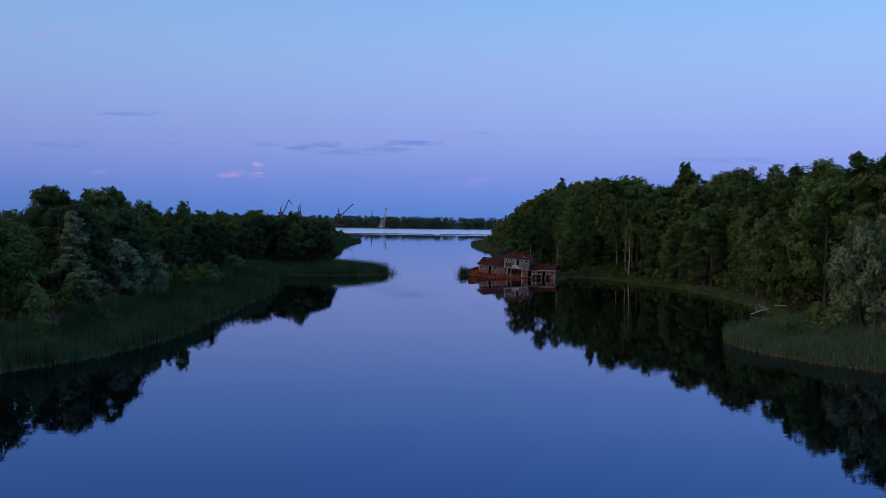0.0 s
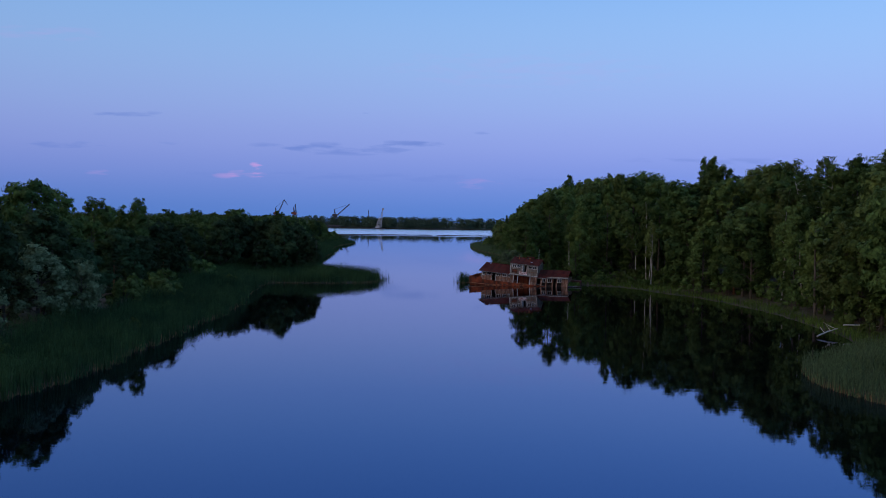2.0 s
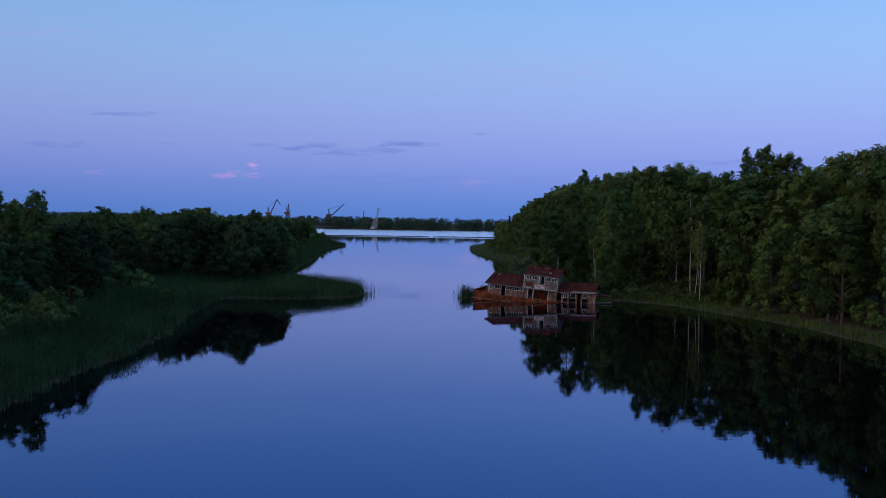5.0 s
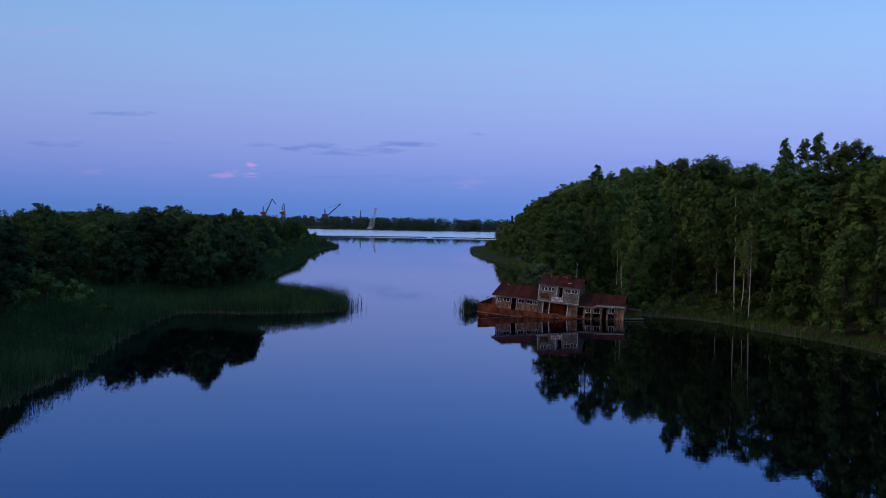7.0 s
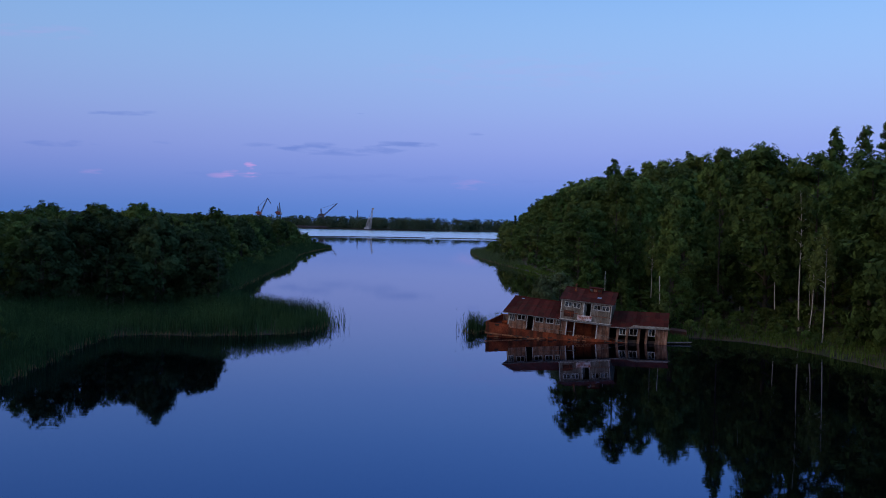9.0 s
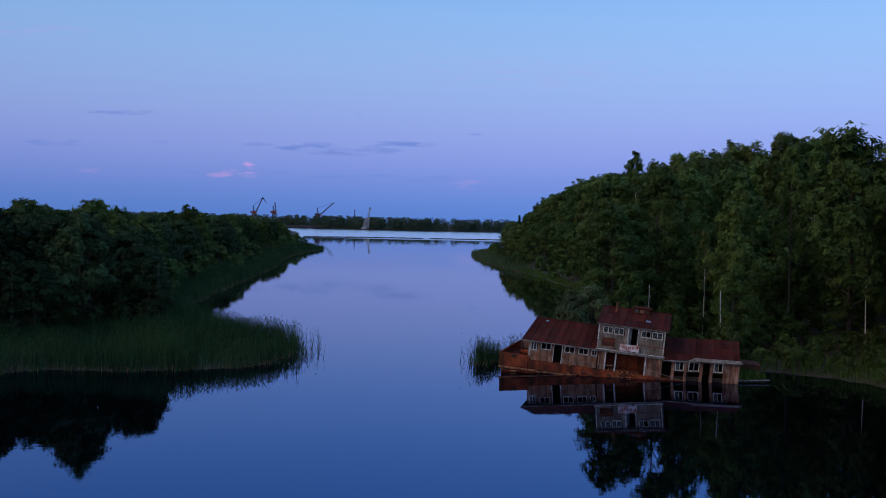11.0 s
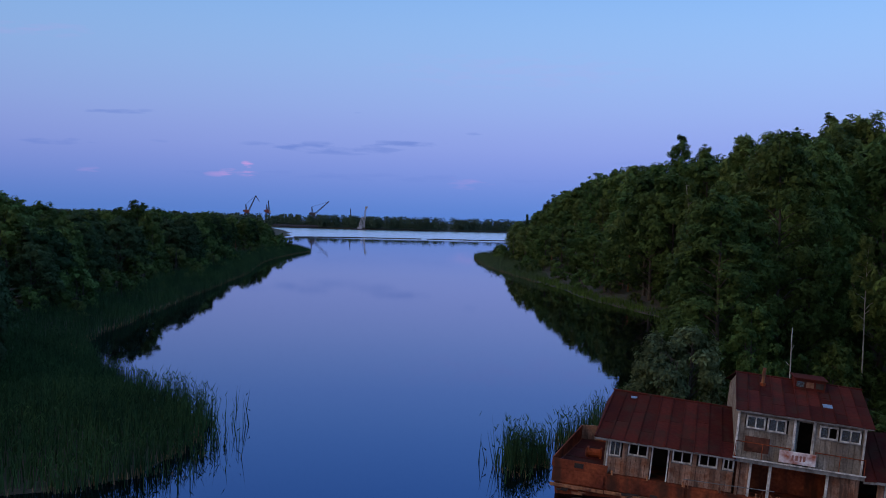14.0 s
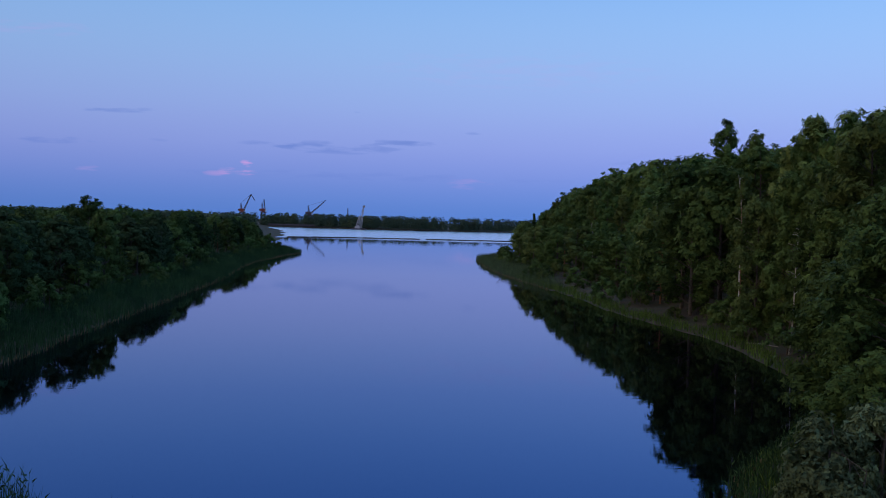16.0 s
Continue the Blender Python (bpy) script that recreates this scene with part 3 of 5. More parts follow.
def plant_woods():
    rng = np.random.default_rng(5)
    for key, x, y, h, turn, wide in SINGLE:
        plant(key, x, y, h, turn, wide, group="trees on the right bank" if x > 0 else "trees on the left bank")
    taken = [(x, y, 0) for _, x, y, *_ in SINGLE]

    willows = [(x, y) for key, x, y, *_ in SINGLE if "willow" in key]
    birches = [(x, y) for key, x, y, *_ in SINGLE if key[:3] == "bir" and x > 30]

    def hides(x, y, wide=1.0):
        """Would stand right in front of one of the willows or birches at the edge."""
        return any(0 < b - y < reach and abs(x - a + 0.38 * math.copysign(b - y, a)) < half * wide for spots, reach, half in ((willows, 42, 7.0), (birches, 45, 4.2)) for a, b in spots)

    # wood on the right bank, rising from the edge inwards
    def edge_r(y):
        return float(np.interp(y, [0, 164.2, 195, 430, 470, 560, 657, 730, 790], [26, 26, 5, 5, 11, 13, 15, 20, 10]))

    def accept_r(x, y, d):
        return x > 10 and edge_r(y) < d < (34 if y < 440 else 46) and y < 778.4 and not hides(x, y)
    for x, y, d in poisson(rng, 6000, 10, 150, 112, 779, accept_r, lambda x, y, d: 4.7 if d < 11 else 5.7 if d < 20 else 7.2, taken):
        far = float(np.interp(y, [73, 267.6, 462.2, 583.8, 693.2, 778.4], [1.0, 1.0, 1.05, 1.16, 1.0, 0.62]))
        far_side = float(np.interp(y, [455, 500], [0, 1]))
        full = float(np.interp(y, [150, 230, 300, 350, 400, 460], [31.3, 31, 30, 31, 33, 33.4]))
        near_top = full * float(np.interp(d, [5, 10, 15, 34], [0.55, 0.8, 1.0, 0.98]))
        far_top = float(np.interp(d, [5, 11, 20, 30, 43], [6.5, 10, 16.5, 23.5, 32])) * far
        top = (near_top * (1 - far_side) + far_top * far_side) * rng.uniform(0.88, 1.02) * (0.85 if 308 < y < 358 and x < 48 else 1.0)
        if 310 < y < 430 and x < 56 and d < 20:
            key = rng.choice(["near0", "near1", "near2", "near0", "near1", "edge0"])
        elif d - edge_r(y) < 5:
            key = rng.choice(["edge0", "edge1", "edge2", "edge0", "low0", "low1", "low3", "pine0", "edge2"])
        elif d - edge_r(y) < 17:
            key = rng.choice(["broad0", "broad1", "broad2", "broad3", "broad4", "broad0", "broad1", "tall0", "tall1", "edge1", "birch0", "birch2", "broad2"])
        else:
            key = rng.choice(["back0", "back1", "back2", "back0", "broad3", "tall1", "sparse0"], p=[0.28, 0.26, 0.24, 0.08, 0.06, 0.04, 0.04])
        plant(key, x, y, top, rng.uniform(0, 360), rng.uniform(0.9, 1.15) * (1.25 if top < 16 else 1.0), group="trees on the right bank")

    # lower wood on the left bank
    def accept_l(x, y, d):
        edge = float(np.interp(y, [73, 218.9, 261.5, 291.9, 318.6, 346.6, 420, 608.1, 693.2, 754.1], [17, 16, 15, 22, 12, 12, 15, 16, 21, 15]))
        return x < -10 and edge < d < 36 and y < 839.2 and not hides(x, y) and not (x > -30)
    for x, y, d in poisson(rng, 5500, -140, -18, 112, 840, accept_l, lambda x, y, d: 5.4 if d < 22 else 8.5, taken):
        top = float(np.interp(y, [85.1, 182.4, 267.6, 407.4, 608.1, 839.2], [24, 23, 18, 18, 16.5, 13])) * rng.uniform(0.72, 1.04) * float(np.interp(d, [12, 25], [0.56 if y < 385 else 0.78, 1.0])) * float(np.interp(y, [180, 250], [0.88, 1.0]))
        key = rng.choice(["low0", "dark0", "dark1", "low2", "dark0", "pine0", "dark1", "pine1"]) if d < 24 else rng.choice(["back0", "back1", "back2", "broad0"])
        if 272 < y < 348 and d < 30:
            key = rng.choice(["dark0", "dark1", "dark0", "dark1", "pine2"])
        plant(key, x, y, top * (0.8 if key[:4] == "pine" else 1.0), rng.uniform(0, 360), rng.uniform(0.95, 1.25) * (1.4 if key[:4] == "pine" else 1.0), group="trees on the left bank")

    # bushes along both edges
    def accept_b(x, y, d):
        return not hides(x, y, 0.5) and not (308 < y < 347 and x < 25) and ((3.2 < d < 12 and x > 10 and y > 182.4 and y < 583.8) or ((4 if y < 280 else 6) < d < 17 and x < -10 and not 286 < y < 350) or (8 < d < 14 and x > 10 and (y > 583.8 or y < 182.4)))
    for x, y, d in poisson(rng, 3500, -90, 95, 85, 730, accept_b, lambda x, y, d: 5.0):
        plant(rng.choice(["bush0", "bush1", "bush2"]), x, y, rng.uniform(2.2, 5.8) * (0.6 if x < 0 and d < 9 else 1.2 if x < 0 else 1.0), rng.uniform(0, 360), group="bushes along the banks")

    # low undergrowth at the open foot of the birches
    for x, y, d in poisson(rng, 1500, 26, 70, 284, 345, lambda x, y, d: 2.2 < d < 19, lambda x, y, d: 2.9):
        plant(rng.choice(["bush0", "bush1", "bush2"]), x, y, rng.uniform(1.3, 2.9) * (1.6 if d > 10 else 1.0), rng.uniform(0, 360), 1.1, group="bushes along the banks")


plant_woods()
for spare_key in set(KINDS) - USED:
    for spare in (*KINDS[spare_key].children, KINDS[spare_key]):
        bpy.data.objects.remove(spare)


# ---- reeds and grass ----
def blades(rng, pts, z0, low, high, width):
    """Leaning reed or grass blades, (n, 3, 3)."""
    n = len(pts)
    h = rng.uniform(low, high, n)
    a, b = rng.random(n) * 6.283, rng.random(n) * 6.283
    nil = np.zeros(n)
    side = np.stack([np.cos(a), np.sin(a), nil], 1) * width
    tip = np.stack([np.cos(b), np.sin(b), nil], 1) * (h * rng.uniform(0.03, 0.22, n))[:, None]
    p = np.stack([pts[:, 0], pts[:, 1], z0], 1)
    return np.stack([p - side, p + side, p + tip + np.stack([nil, nil, h], 1)], 1)


def plumes(rng, pts, z0, low, high):
    """Drooping leaves high on the reed stems, (n, 3, 3)."""
    n = len(pts)
    h = rng.uniform(low, high, n)
    a = rng.random(n) * 6.283
    nil = np.zeros(n)
    way = np.stack([np.cos(a), np.sin(a), nil], 1)
    up = np.stack([nil, nil, np.ones(n)], 1)
    p = np.stack([pts[:, 0], pts[:, 1], z0 + h], 1)
    length = rng.uniform(0.3, 0.65, n)[:, None]
    return np.stack([p + up * 0.05, p - up * 0.08, p + way * length * 0.55 + up * rng.uniform(0.05, 0.75, n)[:, None]], 1)


def scatter(rng, n, x0, x1, y0, y1, accept):
    c = np.stack([rng.uniform(x0, x1, n), rng.uniform(y0, y1, n)], 1)
    d = inland(c[:, 0], c[:, 1])
    ok = accept(c[:, 0], c[:, 1], d)
    return c[ok], d[ok]


def reed_bed(name, rng, c, d, low, high, green, label):
    z = np.maximum(rise(d), -0.5)
    tall = 1 + 0.22 * np.sin(c[:, 0] * 0.5) * np.sin(c[:, 1] * 0.37 + 1) + 0.16 * np.sin(c[:, 0] * 0.21 + 2 * np.sin(c[:, 1] * 0.11)) + 0.1 * np.sin(c[:, 0] * 1.9 + 2 * np.sin(c[:, 1] * 0.8)) * np.sin(c[:, 1] * 1.6)
    stems = blades(rng, c, z - 0.1, low * tall, high * tall, 0.045)
    tops = plumes(rng, c, z, low * 0.45 * tall, high * 0.92 * tall)
    bed = tagged(quads_object(name, np.concatenate([stems, tops]), green), label, "reeds", kind="stuff")
    edge = (d < 0.7) & (rng.random(len(d)) < 0.75)
    quads_object("dry_stems", blades(rng, c[edge] + rng.normal(size=(edge.sum(), 2)) * 0.1, z[edge] - 0.1, 0.35, 0.85, 0.05), M_REED_DRY, bed)
    return bed


def build_reeds():
    rng = np.random.default_rng(21)
    ragged = lambda x, y: 0.9 * np.sin(x * 0.9 + y * 0.5) * np.sin(y * 0.7 - x * 0.3)
    c, d = scatter(rng, 230000, -75, -10, 85, 365, lambda x, y, d: (d > -0.6 + 1.0 * ragged(x, y)) & (d < np.interp(y, [85.1, 243.2, 291.9, 346.6, 364.9], [14, 13, 25, 25, 13])))
    reed_bed("reeds", rng, c, d, 1.7, 2.9, M_REED, "dense green reed bed standing in the shallows")
    c, d = scatter(rng, 110000, -80, -42, 365, 780, lambda x, y, d: (d > -0.6) & (d < 13))
    reed_bed("reeds", rng, c, d, 1.3, 2.3, M_REED, "long reed belt along the far part of the bank")
    # thin fringe of single stems off the point and beside the barge
    c = np.stack([rng.normal(-16.3, 1.2, 150), rng.normal(309, 5.0, 150)], 1)
    reed_bed("reeds", rng, c, np.full(150, -1.0), 1.6, 3.0, M_REED, "sparse reed stems standing in open water off the point")
    c = np.concatenate([np.stack([rng.uniform(5.5, 8.4, 420), rng.uniform(306, 311, 420)], 1), np.stack([rng.normal(5.7, 0.7, 110), rng.normal(306, 1.6, 110)], 1)])
    reed_bed("reeds", rng, c, np.full(len(c), -0.5), 1.5, 2.6, M_REED, "tuft of green reeds beside the barge's bow")
    c, d = scatter(rng, 19000, 5, 42, 308, 376, lambda x, y, d: (d > -0.6) & (d < 4.5))
    reed_bed("reeds", rng, c, d, 0.9, 1.8, M_REED, "green reeds along the shore behind the barge")
    c, d = scatter(rng, 48000, 36, 80, 105, 172, lambda x, y, d: (d > -0.6) & (d < 15))
    reed_bed("reeds", rng, c, d, 1.1, 2.0, M_REED_PALE, "grey-green reed bed on the low point of the bank")
    c, d = scatter(rng, 48000, 15, 60, 523, 778, lambda x, y, d: (d > -0.6) & (d < np.interp(y, [523, 608.1, 778.4], [4, 12, 18])))
    reed_bed("reeds", rng, c, d, 1.3, 2.2, M_REED_PALE, "low reed belt on the far point of the bank")
    c, d = scatter(rng, 150000, 20, 80, 170, 572, lambda x, y, d: (d > 0.25 + 0.5 * ragged(x, y)) & (d < 3.6 + 1.8 * ragged(x * 0.6, y * 0.6) + 5 * ((y > 282) & (y < 345))))
    z = rise(d)
    q = np.concatenate([blades(rng, c, z - 0.05, 0.5, 1.5, 0.06), plumes(rng, c, z, 0.2, 1.0)])
    tagged(quads_object("bank_grass", q, M_GRASS), "rough green grass along the wooded bank", "grass", kind="stuff")


build_reeds()


# ---- far woods ----
def far_wood(name, seed, spots, size, per, label, mat=None):
    rng = np.random.default_rng(seed)
    rows = []
    for x, y, h, z in spots:
        n = per
        s = rng.random(n)
        a = rng.random(n) * 6.283
        r = h * 0.24 * np.sin(math.pi * np.clip(0.15 + 0.8 * s, 0, 1)) ** 0.6
        rows.append(np.stack([x + r * np.cos(a), y + r * np.sin(a), z + h * (0.08 + 0.92 * s)], 1))
    q = leaves(rng, np.concatenate(rows), size * 0.8, 2, size)
    return tagged(quads_object(name, q, mat or M_FAR), label, "woods", kind="stuff")


def build_far():
    rng = np.random.default_rng(77)
    spots = []
    for i in range(1300):
        x = rng.uniform(-760, 700)
        y = float(np.interp(x, [-900, -240, -110, 0, 100, 215, 900], [2010, 1825, 1778, 1778, 1834, 1928, 2010])) + abs(rng.normal()) * 40 - 14
        spots.append((x, y, rng.uniform(13, 20), 1.5))
    far_wood("far_woods", 3, spots, 1.3, 80, "dark wood along the far shore")
    s = np.stack([rng.uniform(-520, -45, 3600), rng.uniform(220, 1820, 3600)], 1)
    d = inland(s[:, 0], s[:, 1])
    keep = (d > 32) & (d < 150)
    more = np.stack([rng.uniform(-140, -60, 1500), rng.uniform(120, 620, 1500)], 1)
    dm = inland(more[:, 0], more[:, 1])
    s, keep = np.concatenate([s, more]), np.concatenate([keep, (dm > 30) & (dm < 60) & (rng.random(1500) < 0.4)])
    spots = [(x, y, rng.uniform(11, 15.5), 1.8) for (x, y), k in zip(s, keep) if k]
    far_wood("left_bank_woods", 4, [p for p in spots if p[1] > 620], 1.3, 60, "low dark green wood along the outer bank")
    far_wood("left_bank_woods", 5, [p for p in spots if p[1] <= 620], 0.9, 110, "low dark green wood behind the bank trees", M_LEAF)
    s = np.stack([rng.uniform(45, 420, 2600), rng.uniform(85, 1820, 2600)], 1)
    d = inland(s[:, 0], s[:, 1])
    keep = (d > np.where(s[:, 1] > 778, 6, np.where(s[:, 1] > 440, 44, 32))) & (d < 120)
    more = np.stack([rng.uniform(60, 150, 1500), rng.uniform(120, 560, 1500)], 1)
    dm = inland(more[:, 0], more[:, 1])
    s, keep = np.concatenate([s, more]), np.concatenate([keep, (dm > 31) & (dm < 62) & (rng.random(1500) < 0.55)])
    spots = [(x, y, float(np.interp(y, [0, 460, 580, 700, 980], [25, 29, 32, 24, 14])) * rng.uniform(0.85, 1.0), 1.8) for (x, y), k in zip(s, keep) if k]
    far_wood("right_bank_woods", 6, [p for p in spots if p[1] > 560], 1.5, 60, "dark green wood along the outer bank")
    far_wood("right_bank_woods", 7, [p for p in spots if p[1] <= 560], 1.0, 150, "dark green wood behind the shore trees", M_LEAF)


build_far()


# ---- sunken house barge ----
def part(name, bm, mat, parent, label="", smooth=False):
    """Links a bmesh as one mesh object under a thing or part."""
    me = bpy.data.meshes.new(name)
    bm.normal_update()
    bm.to_mesh(me)
    bm.free()
    me.materials.append(mat)
    if smooth:
        me.polygons.foreach_set("use_smooth", np.ones(len(me.polygons), bool))
    ob = new(name, me)
    ob.parent = parent
    return tagged(ob, label)


def add_box(bm, x0, x1, y0, y1, z0, z1, shift=None, bevel=0.0):
    """A box; shift(x) lifts its corners along the length."""
    f = shift or (lambda x: 0.0)
    v = [bm.verts.new((x, y, z + f(x))) for z in (z0, z1) for y in (y0, y1) for x in (x0, x1)]
    faces = [bm.faces.new([v[i] for i in q]) for q in ((0, 2, 3, 1), (4, 5, 7, 6), (0, 1, 5, 4), (1, 3, 7, 5), (3, 2, 6, 7), (2, 0, 4, 6))]
    if bevel:
        bmesh.ops.bevel(bm, geom=list({e for fc in faces for e in fc.edges}), offset=bevel, segments=1, affect="EDGES")


def box(name, x0, x1, y0, y1, z0, z1, mat, parent, label="", shift=None, bevel=0.0):
    bm = bmesh.new()
    add_box(bm, x0, x1, y0, y1, z0, z1, shift, bevel)
    return part(name, bm, mat, parent, label)


def bar(name, p, q, r, mat, parent, label="", sides=6):
    """A round bar from p to q."""
    bm = bmesh.new()
    p, q = Vector(p), Vector(q)
    d = q - p
    m = Matrix.Translation((p + q) / 2) @ d.to_track_quat("Z", "Y").to_matrix().to_4x4()
    bmesh.ops.create_cone(bm, cap_ends=True, segments=sides, radius1=r, radius2=r, depth=d.length, matrix=m)
    return part(name, bm, mat, parent, label)


def slab(name, corners, thick, mat, parent, label="", seam=0.0):
    """A sheet through four corners (eave left, eave right, ridge right, ridge left), with raised seams on its two long edges."""
    c = [Vector(k) for k in corners]
    up = (c[1] - c[0]).cross(c[3] - c[0]).normalized() * thick
    bm = bmesh.new()
    lo, hi = [bm.verts.new(k) for k in c], [bm.verts.new(k + up) for k in c]
    bm.faces.new(lo[::-1]), bm.faces.new(hi)
    for i in range(4):
        j = (i + 1) % 4
        bm.faces.new((lo[i], lo[j], hi[j], hi[i]))
    if seam:
        for a, b, inner in ((0, 3, (c[1] - c[0]).normalized()),):
            w, h = inner * 0.05, up.normalized() * seam
            v = [bm.verts.new(k) for k in (c[a] + up, c[a] + up + w, c[a] + up + w + h, c[a] + up + h, c[b] + up, c[b] + up + w, c[b] + up + w + h, c[b] + up + h)]
            for q in ((0, 1, 2, 3), (7, 6, 5, 4), (1, 5, 6, 2), (3, 2, 6, 7), (4, 0, 3, 7)):
                bm.faces.new([v[i] for i in q])
    return part(name, bm, mat, parent, label)


M_HULL = material("rusted_hull_steel", (0.3, 0.07, 0.028), 0.9, 0.0, vary=0.9, scale=0.6, fine=5, bump=0.6, second=(0.13, 0.03, 0.016), spec=0.06)
M_HULL_EDGE = material("flaking_orange_rust", (0.48, 0.19, 0.075), 0.9, vary=0.6, scale=1.4, fine=9, bump=0.6, second=(0.2, 0.07, 0.04))
M_ROOF = material("rusty_red_roof_sheet", (0.088, 0.016, 0.01), 0.85, 0.0, vary=0.5, scale=0.35, fine=5, bump=0.4, random_ob=0.36, second=(0.06, 0.013, 0.0105), spec=0.04)
M_RUST_DARK = material("dark_rust_sheet", (0.14, 0.045, 0.025), 0.9, vary=0.6, scale=1.5, fine=8, bump=0.4)
M_ROOF_PATCH = material("bare_grey_sheet", (0.3, 0.33, 0.4), 0.45, 0.5, vary=0.3, scale=3, fine=20)
M_BOARD = material("weathered_brown_boards", (0.34, 0.2, 0.135), 0.9, vary=0.85, scale=1.6, fine=9, bump=0.4, random_ob=0.3, second=(0.22, 0.085, 0.042))
M_BOARD_GREY = material("weathered_grey_boards", (0.28, 0.235, 0.19), 0.9, vary=0.8, scale=1.1, fine=8, bump=0.4, random_ob=0.25, second=(0.2, 0.145, 0.1))
M_FRAME = material("peeling_white_paint", (0.8, 0.74, 0.66), 0.8, vary=0.6, scale=3.0, fine=14, bump=0.3, second=(0.48, 0.42, 0.36))
M_TIMBER = material("bleached_grey_timber", (0.27, 0.245, 0.22), 0.9, vary=0.4, scale=2.5, fine=12, bump=0.4)
M_DARK = material("very_dark_brown", (0.06, 0.04, 0.03), 0.95, vary=0.4, scale=1.5, fine=8)
M_SIGN = material("white_enamel_with_rust", (0.85, 0.76, 0.72), 0.6, vary=0.3, scale=1.7, fine=12, second=(0.36, 0.08, 0.03))
M_INK = material("faded_red_lettering", (0.4, 0.16, 0.12), 0.8, vary=0.4, scale=6, fine=20)


def streaked(mat, scale, strength):
    """Adds runs of rust and dirt down the boards of a material."""
    nt = mat.node_tree
    n, l = nt.nodes.new, nt.links.new
    b = nt.nodes["Principled BSDF"]
    source = b.inputs["Base Color"].links[0].from_socket
    geo, mp, t, rng, mix = n("ShaderNodeNewGeometry"), n("ShaderNodeMapping"), n("ShaderNodeTexNoise"), n("ShaderNodeMapRange"), n("ShaderNodeMix")
    mp.inputs["Scale"].default_value = (scale, scale, scale * 0.16)
    l(geo.outputs["Position"], mp.inputs["Vector"]), l(mp.outputs[0], t.inputs["Vector"])
    t.inputs["Scale"].default_value, t.inputs["Detail"].default_value = 1.0, 5
    rng.inputs["From Min"].default_value, rng.inputs["From Max"].default_value, rng.inputs["To Max"].default_value = 0.48, 0.66, strength
    l(t.outputs["Fac"], rng.inputs["Value"])
    mix.data_type = "RGBA"
    l(rng.outputs[0], mix.inputs["Factor"]), l(source, mix.inputs["A"])
    mix.inputs["B"].default_value = (0.05, 0.025, 0.016, 1)
    l(mix.outputs["Result"], b.inputs["Base Color"])


for streak_mat, streak_scale, streak_strength in ((M_BOARD, 2.6, 0.85), (M_BOARD_GREY, 2.2, 0.75), (M_HULL, 1.3, 0.8), (M_HULL_EDGE, 2.4, 0.8), (M_ROOF, 1.0, 0.6), (M_FRAME, 4.0, 0.55), (M_TIMBER, 3.0, 0.5)):
    streaked(streak_mat, streak_scale, streak_strength)


def pane_material():
    m = bpy.data.materials.new("dusty_window_glass")
    m.use_nodes = True
    b = m.node_tree.nodes["Principled BSDF"]
    b.inputs["Base Color"].default_value = (0.1, 0.105, 0.1, 1)
    b.inputs["Roughness"].default_value = 0.22
    b.inputs["Alpha"].default_value = 0.55
    return m


M_PANE = pane_material()


def window(parent, x0, x1, z0, z1, y, glass, shift=None, sill=True):
    """A white casement with a middle post, some of its panes still glazed."""
    f = shift or (lambda x: 0.0)
    bm = bmesh.new()
    t, d = 0.09, 0.06
    for a, b, c, e in ((x0, x1, z1 - t, z1), (x0, x1, z0, z0 + t), (x0, x0 + t, z0, z1), (x1 - t, x1, z0, z1), ((x0 + x1) / 2 - 0.035, (x0 + x1) / 2 + 0.035, z0, z1)):
        add_box(bm, a, b, y - d, y + d, c + (0.003 if b - a > 0.3 else 0), e + (0.003 if b - a > 0.3 else 0), shift)
    frame_ob = part("window_frame", bm, M_FRAME, parent)
    if glass:
        xm = (x0 + x1) / 2
        for k, (a, b) in enumerate(((x0 + t, xm - 0.045), (xm + 0.045, x1 - t))):
            if glass == 1 and k:
                continue
            box("pane", a, b, y - 0.004, y + 0.004, z0 + t, z1 - t, M_PANE, frame_ob, shift=shift)
    if sill:
        box("window_sill", x0 - 0.05, x1 + 0.05, y - 0.1, y - d - 0.003, z0 - 0.04, z0 + 0.01, M_TIMBER, frame_ob, shift=shift)


def boards(parent, x0, x1, z0, z1, y, holes, mat, step=0.3, shift=None, thick=0.05):
    """Upright boards that leave the holes (x0, x1, z0, z1) free."""
    rng = np.random.default_rng(int(x0 * 100) + int(z0 * 10))
    x = x0
    while x < x1 - 0.02:
        xe = min(x1, x + step * rng.uniform(0.85, 1.15))
        if x1 - xe < 0.1:
            xe = x1
        spans = [(z0, z1)]
        for a, b, c, e in holes:
            if a < (x + xe) / 2 < b:
                spans = [p for s0, s1 in spans for p in ((s0, min(s1, c)), (max(s0, e), s1)) if p[1] - p[0] > 0.04]
        for s0, s1 in spans:
            o = rng.uniform(-0.012, 0.012)
            box("board", x + 0.008, xe - 0.008, y - thick / 2 + o, y + thick / 2 + o, s0, s1, mat, parent, shift=shift)
        x = xe


